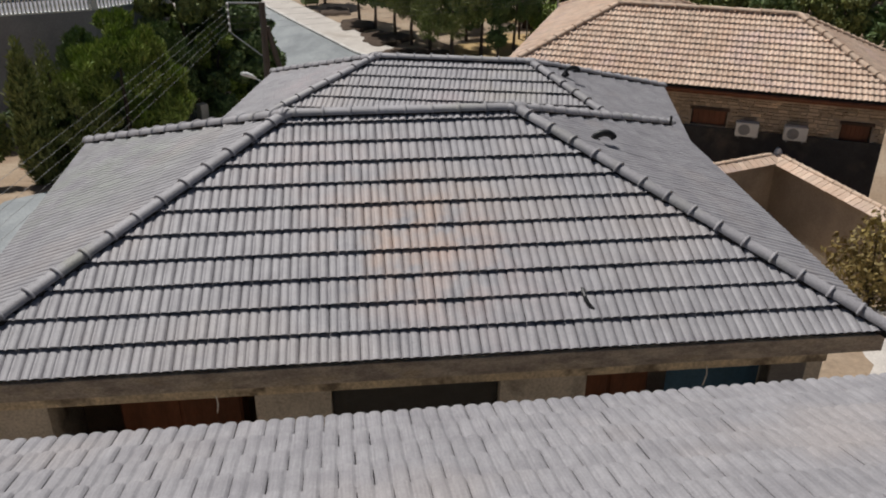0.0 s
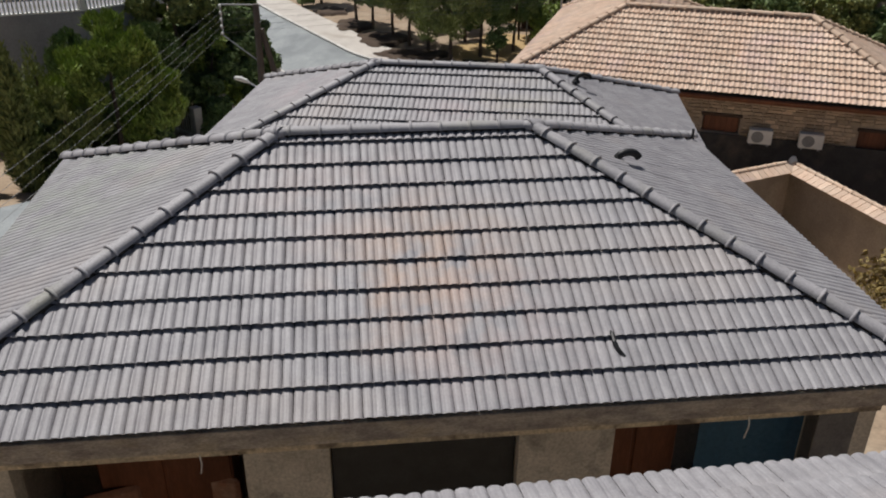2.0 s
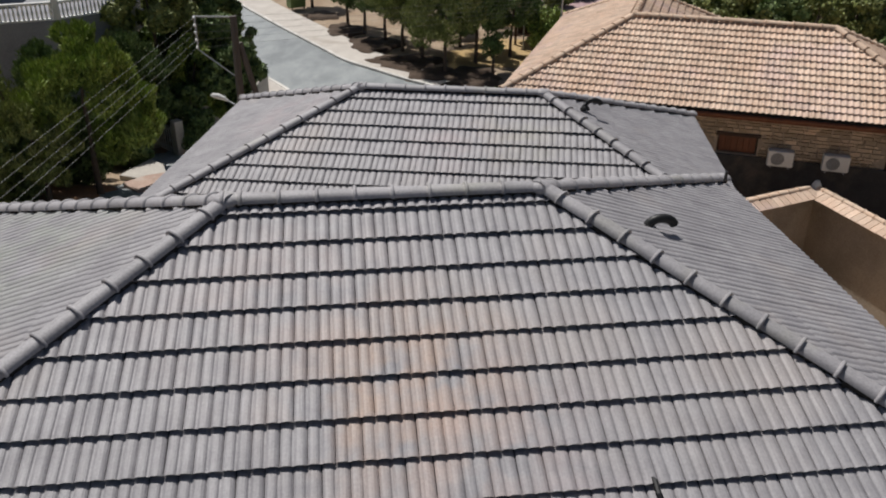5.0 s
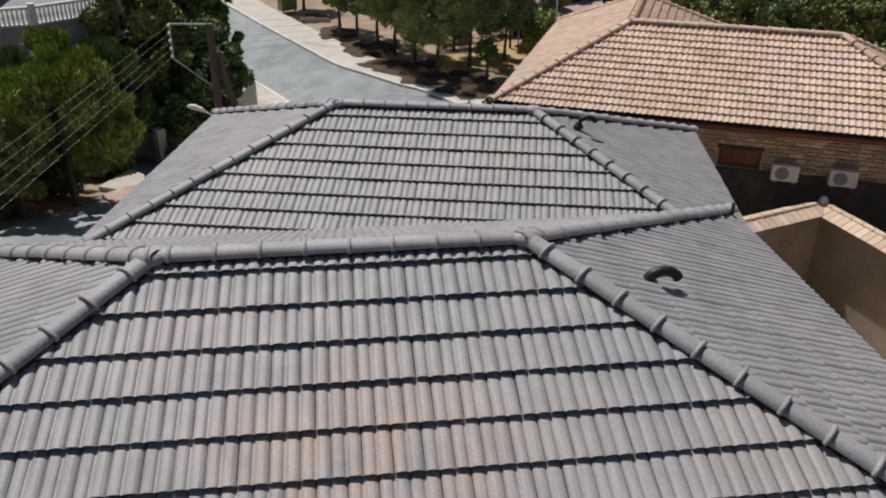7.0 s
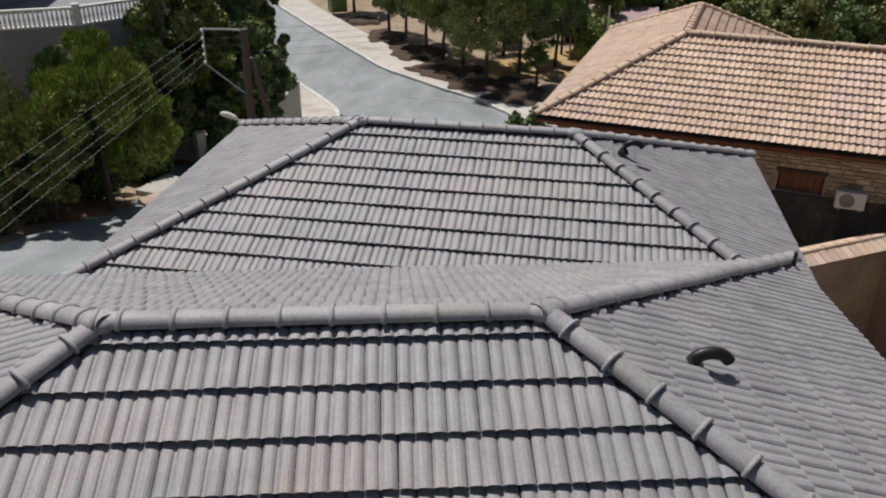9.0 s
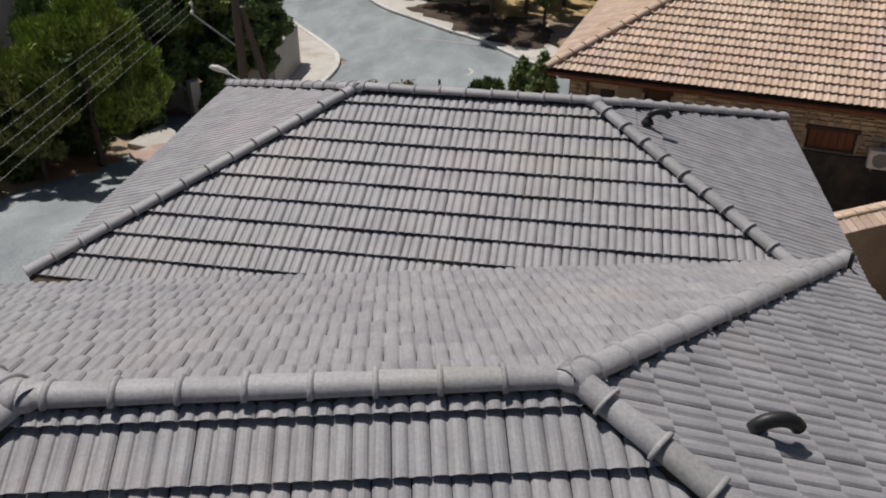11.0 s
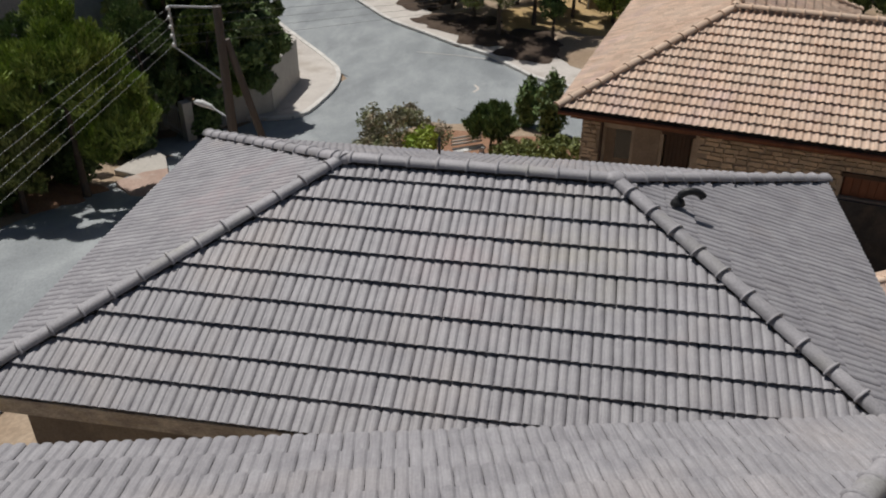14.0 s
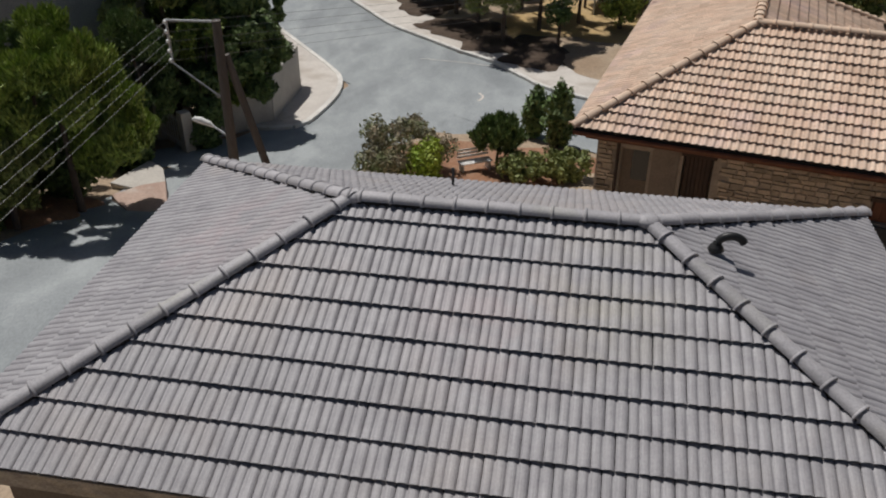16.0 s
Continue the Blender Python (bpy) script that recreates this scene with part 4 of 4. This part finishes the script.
for i in range(9):
    tree(12.5 + 2.9 * i + scatter.uniform(-0.6, 0.6), 56.5 + scatter.uniform(-2, 2) + 0.4 * i, scatter.uniform(4.5, 6.2), scatter.uniform(4.4, 5.6), M["leaf_olive" if i % 3 else "leaf_pine"], "rounded green tree on the slope behind the stone house", 120 + i, 0.05, 9000, 0.15, "dome")
for i in range(30):
    x, y = 9.5 + (i % 15) * 3.1 + scatter.uniform(-1, 1), 68 + 9 * (i // 15) + scatter.uniform(-3, 3) + (i % 15) * 0.2
    tree(x, y, scatter.uniform(6, 8.5), scatter.uniform(5, 7), M[("leaf_olive", "leaf_green", "leaf_pine")[scatter.randrange(3)]], "dense green tree behind the stone house", 60 + i, 0.08, 6000, 0.2, "dome")

# ---- garden behind the far house ----
tree(-3.55, 36.4, 1.9, 3.7, M["leaf_pink"], "oleander bush with pinkish flowers in the garden", 80, 0.12, 9000, 0.065, "dome", "bush")
tree(-2.5, 35.3, 1.5, 2.1, M["leaf_yellow"], "bright yellow-green garden bush", 81, 0.1, 3500, 0.07, "bush", "bush")
tree(-0.2, 37.0, 2.0, 1.9, M["leaf_dark"], "round spiky green yucca on a stem", 82, 0.42, 4500, 0.16, "dome", "bush", needle=True)
for i, (x, y, h, w) in enumerate([(0.6, 35.9, 1.0, 1.9), (1.5, 36.1, 1.05, 1.9), (2.3, 36.4, 1.1, 1.8)]):
    tree(x, y, h, w, M["leaf_olive"], "low olive green bush in the garden hedge", 183 + i, 0.05, 3000, 0.07, "dome", "bush")
tree(2.1, 40.0, 2.7, 1.5, M["leaf_pine"], "tall dark green shrub beside the stone house", 84, 0.1, 3000, 0.1, "column", "bush")
tree(1.2, 41.3, 2.2, 1.2, M["leaf_pine"], "upright dark green shrub near the road", 85, 0.1, 2500, 0.1, "column", "bush")
tree(7.9, 13.9, 1.9, 2.0, M["leaf_dry"], "dry yellowish bush beside the house", 86, 0.05, 2500, 0.06, "bush", "bush")


# ---- stone house fittings ----
def air_conditioner(x, z):
    """An outdoor unit on two brackets, on the stone house's front wall."""
    m = pose(SX, SY, SZ, 0, 0, SYAW) @ pose(x, 0.29, z)
    u = thing("air_conditioner", m, "white outdoor air conditioning unit on a stone wall", "air conditioner", "wall air conditioners")
    part("casing", box(-0.32, 0.32, -0.12, 0.14, -0.21, 0.21, 0.02), M["white"], u)
    grille = part("grille", tube([(-0.08, -0.122, 0), (-0.08, -0.132, 0)], 0.165, 24), M["grille"], u, "dark round fan grille")
    for r in (0.05, 0.10, 0.15):
        part("ring", tube([(-0.08 + r * math.cos(a), -0.136, r * math.sin(a)) for a in np.linspace(0, 6.283, 21)], 0.004, 5, False), M["steel"], grille)
    for sx in (-0.22, 0.22):
        part("bracket", box(sx - 0.02, sx + 0.02, -0.12, 0.16, -0.25, -0.212), M["steel"], u)
    return u


air_conditioner(7.45, -1.20)
air_conditioner(8.79, -1.18)

# ---- yard wall with clay coping ----
def coped_wall(name, a, b, top, thick, label, group):
    """A rendered wall from a to b with a two-sided coping of clay tiles, each its own piece."""
    a, b = Vector((*a, 0)), Vector((*b, 0))
    d = b - a
    L = d.length
    low = min(land(a.x, a.y), land(b.x, b.y)) - 0.4
    w = thing(name, pose(a.x, a.y, 0, 0, 0, math.degrees(math.atan2(d.y, d.x))), label, "wall", group)
    part("body", box(0, L, -thick / 2, thick / 2, low, top - 0.12, 0.01), M["yard_render"], w)
    me = finish("coping_tile", add_box(bmesh.new(), 0.004, 0.196, -0.012, 0.44, -0.014, 0.012, 0.006), M["orange_tile"])
    n = int(L / 0.2)
    for i in range(n):
        for side in (0, 1):
            yaw = 0 if side == 0 else 180
            x = i * 0.2 if side == 0 else (i + 1) * 0.2
            part("coping_tile", me, None, w, m=pose(x, (-1 if side == 0 else 1) * (thick / 2 + 0.26), top - 0.19 + random.uniform(-0.004, 0.004), 22, 0, yaw))
    cap = cap_mesh("coping_cap", M["orange_cap"], 0.33, 0.075)
    for i in range(int(L / 0.33)):
        part("coping_cap", cap, None, w, m=pose(i * 0.33, 0, top - 0.045))
    return w


PEAK = (9.33, 22.96)
coped_wall("yard_wall", (5.2, 20.98), PEAK, 0.68, 0.22, "brown rendered yard wall with orange tile coping", "yard walls")
coped_wall("yard_wall", PEAK, (12.4, 14.6), 0.66, 0.22, "brown rendered yard wall with orange tile coping beside the path", "yard walls")
knob = thing("wall_finial", pose(*PEAK, 0.62), "small pale clay finial on the wall corner", "finial")
part("cone", tube([(0, 0, -0.1), (0, 0, 0.06), (0, 0, 0.15)], [0.13, 0.11, 0.06], 12), M["white"], knob)

# ---- utility pole, brackets, wires, street lamp ----
PX, PY = -5.93, 26.18
g0 = land(PX, PY)
pole = thing("utility_pole", pose(PX, PY, g0), "weathered wooden utility pole with a wire bracket", "utility pole", "utility poles")
H = 4.08 - g0
part("shaft", tube([(0, 0, -0.4), (0, 0, H * 0.5), (0.03, 0, H)], [0.13, 0.115, 0.095], 12), M["pole"], pole)
part("strut", tube([(1.35, 0.5, -0.3), (0.1, 0.12, H - 0.75)], [0.10, 0.08], 10), M["pole"], pole, "leaning wooden brace")
part("arm", box(-1.045, 0.06, -0.025, 0.025, H - 0.04, H, 0.005), M["steel"], pole, "galvanised steel arm")
rack = part("rack", box(-1.045, -1.0, -0.025, 0.025, H - 0.92, H - 0.042, 0.005), M["steel"], pole, "upright steel rack")
part("brace", tube([(-1.02, 0, H - 0.92), (-0.08, 0, H - 1.65)], 0.019, 8), M["steel"], pole, "diagonal steel brace")
WIRE_Z = [H - 0.04 - 0.2 * i for i in range(5)]
for z in WIRE_Z:
    part("insulator", tube([(-1.02, -0.12, z), (-1.02, -0.06, z), (-1.02, -0.04, z)], [0.03, 0.045, 0.025], 10), M["white"], rack, "white porcelain insulator")
lamp = thing("street_lamp", pose(PX, PY, 0), "pale street lamp head on a curved arm fixed to the pole", "street lamp")
part("arm", tube([(0.0, 0.08, 1.35), (-0.15, 0.12, 1.52), (-0.45, 0.22, 1.66)], 0.025, 8), M["steel"], lamp)
bm = tube([(-0.42, 0.21, 1.64), (-0.52, 0.24, 1.70), (-0.72, 0.28, 1.76), (-0.88, 0.32, 1.77), (-0.94, 0.33, 1.76)], [0.025, 0.06, 0.08, 0.06, 0.02], 10)
part("head", bm, M["white"], lamp, "white lamp head")
far_pole = thing("utility_pole", pose(-6.75, 3.0, land(-6.75, 3.0)), "weathered wooden utility pole beside the near house", "utility pole", "utility poles")
h2 = 3.85 - land(-6.75, 3.0)
part("shaft", tube([(0, 0, -0.4), (0, 0, h2)], [0.16, 0.11], 10), M["pole"], far_pole)
part("arm", box(-1.05, 0.06, -0.03, 0.03, h2 - 0.06, h2, 0.005), M["steel"], far_pole, "galvanised steel arm")
part("rack", box(-1.05, -0.99, -0.03, 0.03, h2 - 1.2, h2 - 0.062, 0.005), M["steel"], far_pole, "upright steel rack")


def wire(p, q, sag, radius=0.0040):
    p, q = Vector(p), Vector(q)
    pts = [p.lerp(q, f) - Vector((0, 0, 4 * sag * f * (1 - f))) for f in np.linspace(0, 1, 17)]
    w = thing("overhead_wire", Matrix(), "pale overhead power wire strung from the pole", "wire", "overhead wires")
    part("strand", tube(pts, radius, 5), M["wire"], w)


for i, z in enumerate(WIRE_Z):
    zz = z + g0
    wire((PX - 1.02, PY - 0.12, zz), (-7.77, 3.04, 3.72 - 0.25 * i), 0.10)
    wire((PX - 1.02, PY - 0.10, zz), (4.1, 35.1, 3.0 - 0.12 * i), 0.05, 0.003)
mast = thing("service_mast", pose(4.12, 35.12, 2.0), "steel wire mast at the house corner", "mast")
part("rod", tube([(0, 0, -0.4), (0, 0, 1.1)], 0.035, 8), M["steel"], mast)

# ---- boundary wall, gate ----
bw = thing("boundary_wall", Matrix(), "pale rendered boundary wall beside the footway", "wall")
for (a, b, h) in (((-9.65, 46.3), (-9.75, 41.9), 1.95), ((-9.75, 41.9), (-11.6, 39.4), 1.9), ((-9.65, 46.3), (-15.4, 55.4), 1.95)):
    a, b = Vector((*a, 0)), Vector((*b, 0))
    d = b - a
    z0, z1 = land(a.x, a.y), land(b.x, b.y)
    part("wall_panel", box(0, d.length, -0.1, 0.1, min(z0, z1) - 0.5, max(z0, z1) + h, 0.015), M["concrete"], bw, m=pose(a.x, a.y, 0, 0, 0, math.degrees(math.atan2(d.y, d.x))))
gate = thing("garden_gate", pose(-12.55, 38.35, land(-12.5, 38.3), 0, 0, -42), "white slatted garden gate between plastered pillars", "gate")
for sx in (-1.25, 1.05):
    part("pillar", box(sx - 0.2, sx + 0.2, -0.2, 0.2, -0.4, 1.7, 0.02), M["concrete"], gate, "pale plastered pillar")
for z in (0.25, 1.15):
    part("rail", box(-1.04, 0.84, -0.02, 0.02, z, z + 0.06), M["white"], gate)
for i in range(10):
    part("slat", box(-1.0 + i * 0.19, -0.92 + i * 0.19, -0.045, -0.022, 0.1, 1.35, 0.004), M["white"], gate)

# ---- terrace house with balustrade ----
villa = thing("terrace_house", Matrix(), "large grey house with a white balustraded terrace", "house")
plan = [(-34, 30.2), (-16.1, 37.65), (-14.15, 39.75), (-14.6, 42), (-20, 60), (-40, 60)]
TZ = 1.40


def prism(pts, z0, z1):
    bm = bmesh.new()
    lo = [bm.verts.new((x, y, z0)) for x, y in pts]
    hi = [bm.verts.new((x, y, z1)) for x, y in pts]
    bm.faces.new(hi)
    bm.faces.new(list(reversed(lo)))
    for i in range(len(pts)):
        j = (i + 1) % len(pts)
        bm.faces.new((lo[i], lo[j], hi[j], hi[i]))
    bmesh.ops.recalc_face_normals(bm, faces=bm.faces[:])
    return bm


part("lower_storey", prism(plan, -6.5, TZ), M["grey_wall"], villa, "grey rendered lower storey")
part("upper_storey", prism([(-35, 36), (-20.5, 42.0), (-24, 58), (-38, 58)], TZ, 5.0), M["grey_wall"], villa, "grey upper storey set back from the terrace")
part("roof_slab", prism([(-35.5, 35.4), (-20.0, 41.7), (-23.6, 58.5), (-38.5, 58.5)], 5.0, 5.25), M["concrete"], villa)
prof = [(0.0, 0.045), (0.06, 0.05), (0.10, 0.03), (0.22, 0.058), (0.34, 0.04), (0.46, 0.026), (0.52, 0.045), (0.56, 0.045)]
baluster = finish("baluster", tube([(0, 0, z) for z, r in prof], [r for z, r in prof], 8), M["white"])
for a, b in ((Vector((-24.0, 34.36, 0)), Vector((-16.1, 37.65, 0))), (Vector((-16.1, 37.65, 0)), Vector((-14.15, 39.75, 0)))):
    d = b - a
    yaw = math.degrees(math.atan2(d.y, d.x))
    rail = part("balustrade", box(0, d.length, -0.10, 0.10, 0.645, 0.745, 0.015), M["white"], villa, "white balustrade rail", m=pose(a.x, a.y, TZ, 0, 0, yaw) @ pose(0, 0.12, 0))
    part("plinth", box(0, d.length, -0.10, 0.10, 0.004, 0.08, 0.01), M["white"], rail)
    for i in range(int(d.length / 0.17)):
        part("baluster", baluster, None, rail, m=pose(0.1 + i * 0.17, 0, 0.085))
part("corner_post", box(-0.14, 0.14, -0.14, 0.14, 0, 0.85, 0.02), M["white"], villa, m=pose(-16.12, 37.85, TZ, 0, 0, 35))

# ---- across the road ----
shelter = thing("shelter", pose(7.6, 63.5, land(7.6, 63.5), 0, 0, -8), "open shelter with a faded pink roof", "shelter")
part("roof", prism([(-3.2, -2.2), (3.2, -2.2), (3.2, 2.2), (-3.2, 2.2)], 2.35, 2.5), M["pink_roof"], shelter, "faded pink sheet roof", m=pose(0, 0, 0.0, 6, 0, 0))
for sx in (-2.9, 2.9):
    for sy in (-1.9, 1.9):
        part("post", box(sx - 0.08, sx + 0.08, sy - 0.08, sy + 0.08, -0.3, 2.3), M["dark_wood"], shelter)
part("back_panel", box(-2.9, 2.9, 1.85, 1.95, 0, 2.2), M["dark_wood"], shelter)
for x, y in ((-0.4, 62.0), (4.9, 60.6)):
    pl = thing("park_lamp", pose(x, y, land(x, y)), "slim grey lamp post with a white head among the pines", "street lamp", "park lamps")
    part("post", tube([(0, 0, -0.2), (0, 0, 3.6)], [0.06, 0.04], 8), M["steel"], pl)
    part("head", box(-0.55, 0.1, -0.09, 0.09, 3.6, 3.7, 0.03), M["white"], pl)
bin_ = thing("waste_container", pose(-12.6, 72.8, land(-12.6, 72.8) + 0.15, 0, 0, 30), "dark green wheeled waste container at the roadside", "waste container")
part("body", box(-0.65, 0.65, -0.5, 0.5, 0.15, 1.15, 0.05), M["leaf_dark"], bin_)
part("lid", box(-0.68, 0.68, -0.53, 0.53, 1.16, 1.28, 0.05), M["black"], bin_)
for sx in (-0.5, 0.5):
    for sy in (-0.4, 0.4):
        part("wheel", tube([(sx - 0.03, sy, 0.09), (sx + 0.03, sy, 0.09)], 0.09, 12), M["black"], bin_)
mark = tagged(new("road_mark", ribbon("road_mark", M["paving"], [(-1.3, 45.7), (-1.1, 46.3), (-1.3, 46.9)], 0.12, 0.062, 6, 2)), "worn white painted curve on the asphalt", "road marking", kind="structure")
mark = tagged(new("road_mark", ribbon("road_mark", M["kerb"], [(-4.6, 52.0), (-2.4, 51.6), (-0.6, 51.1)], 0.06, 0.062, 6, 2)), "faint worn line across the asphalt", "road marking", kind="structure")
bench = thing("garden_bench", pose(-1.0, 36.6, land(-1, 36.6), 0, 0, 25), "white weathered garden bench among the bushes", "bench")
for i in range(4):
    part("seat_slat", box(-0.6, 0.6, -0.2 + i * 0.1, -0.12 + i * 0.1, 0.42, 0.45, 0.004), M["white"], bench)
for sx in (-0.5, 0.5):
    part("leg", box(sx - 0.03, sx + 0.03, -0.18, 0.2, 0, 0.418), M["white"], bench)
for i in range(3):
    part("back_slat", box(-0.6, 0.6, 0.22, 0.245, 0.52 + i * 0.12, 0.60 + i * 0.12, 0.004), M["white"], bench)

# ---- veranda of the middle house ----
VB = pose(*HOUSES["middle"]["at"], 0, 0, HOUSES["middle"]["yaw"]) @ pose(0, -0.065, 0)
VF = 1.3 - HOUSES["middle"]["at"][2]


def armchair(u, v, yaw):
    c = thing("armchair", VB @ pose(u, v, VF, 0, 0, yaw), "high-backed rust-brown padded armchair on the veranda", "armchair", "veranda chairs")
    part("seat", box(-0.3, 0.3, -0.28, 0.28, 0.36, 0.46, 0.03), M["rust_fabric"], c, "rust-brown seat cushion")
    part("backrest", box(-0.3, 0.3, 0.26, 0.36, 0.46, 1.35, 0.04), M["rust_fabric"], c, "rust-brown back cushion")
    for sx in (-0.31, 0.31):
        part("armrest", box(sx - 0.04, sx + 0.04, -0.28, 0.3, 0.62, 0.67, 0.015), M["wood"], c)
        for sy in (-0.26, 0.24):
            part("leg", box(sx - 0.025, sx + 0.025, sy - 0.025, sy + 0.025, 0, 0.618), M["dark_wood"], c)


armchair(-3.25, -2.15, 15)
armchair(-2.35, -2.05, -12)
armchair(2.2, -2.15, 25)
cab = thing("cabinet", VB @ pose(-2.75, -1.55, VF), "tall red-brown wooden cabinet against the veranda wall", "cabinet")
part("body", box(-0.7, 0.7, -0.22, 0.2, 0, 2.2, 0.01), M["wood"], cab)
for sx in (-0.35, 0.35):
    part("door", box(sx - 0.33, sx + 0.33, -0.245, -0.224, 0.06, 2.14, 0.008), M["wood"], cab)
cab = thing("cabinet", VB @ pose(2.32, -1.75, VF), "red-brown wooden cupboard against the veranda wall", "cabinet")
part("body", box(-0.5, 0.5, -0.22, 0.2, 0, 2.35, 0.01), M["wood"], cab)
for sx in (-0.25, 0.25):
    part("door", box(sx - 0.23, sx + 0.23, -0.245, -0.224, 0.06, 2.28, 0.008), M["wood"], cab)
screen = thing("blue_sheet", VB @ pose(3.48, -2.37, VF), "blue sheet hung across the veranda end", "sheet")
bm = bmesh.new()
cols = []
for i in range(25):
    f = i / 24
    y = 0.035 * math.sin(f * 6) + 0.006 * math.sin(f * 31)
    cols.append([bm.verts.new((-0.62 + 1.26 * f, y, z)) for z in (0.3, 1.4, 2.62 - 0.22 * max(0, f - 0.8) * 5)])
for a, b in zip(cols, cols[1:]):
    for k in range(2):
        bm.faces.new((a[k], b[k], b[k + 1], a[k + 1]))
bmesh.ops.solidify(bm, geom=bm.faces[:], thickness=0.01)
part("cloth", bm, M["blue"], screen)
for u, z in ((-2.1, 0.16), (3.05, 0.2)):
    c = thing("cable_end", VB @ pose(u, -2.93, HOUSES["middle"]["k"]["fl"][2] - 0.56), "short white cable end hanging below the beam", "cable", "cable ends")
    part("strand", tube([(0, 0, 0.05), (0.01, -0.01, -0.05), (-0.01, 0, -z)], 0.007, 6), M["white"], c)
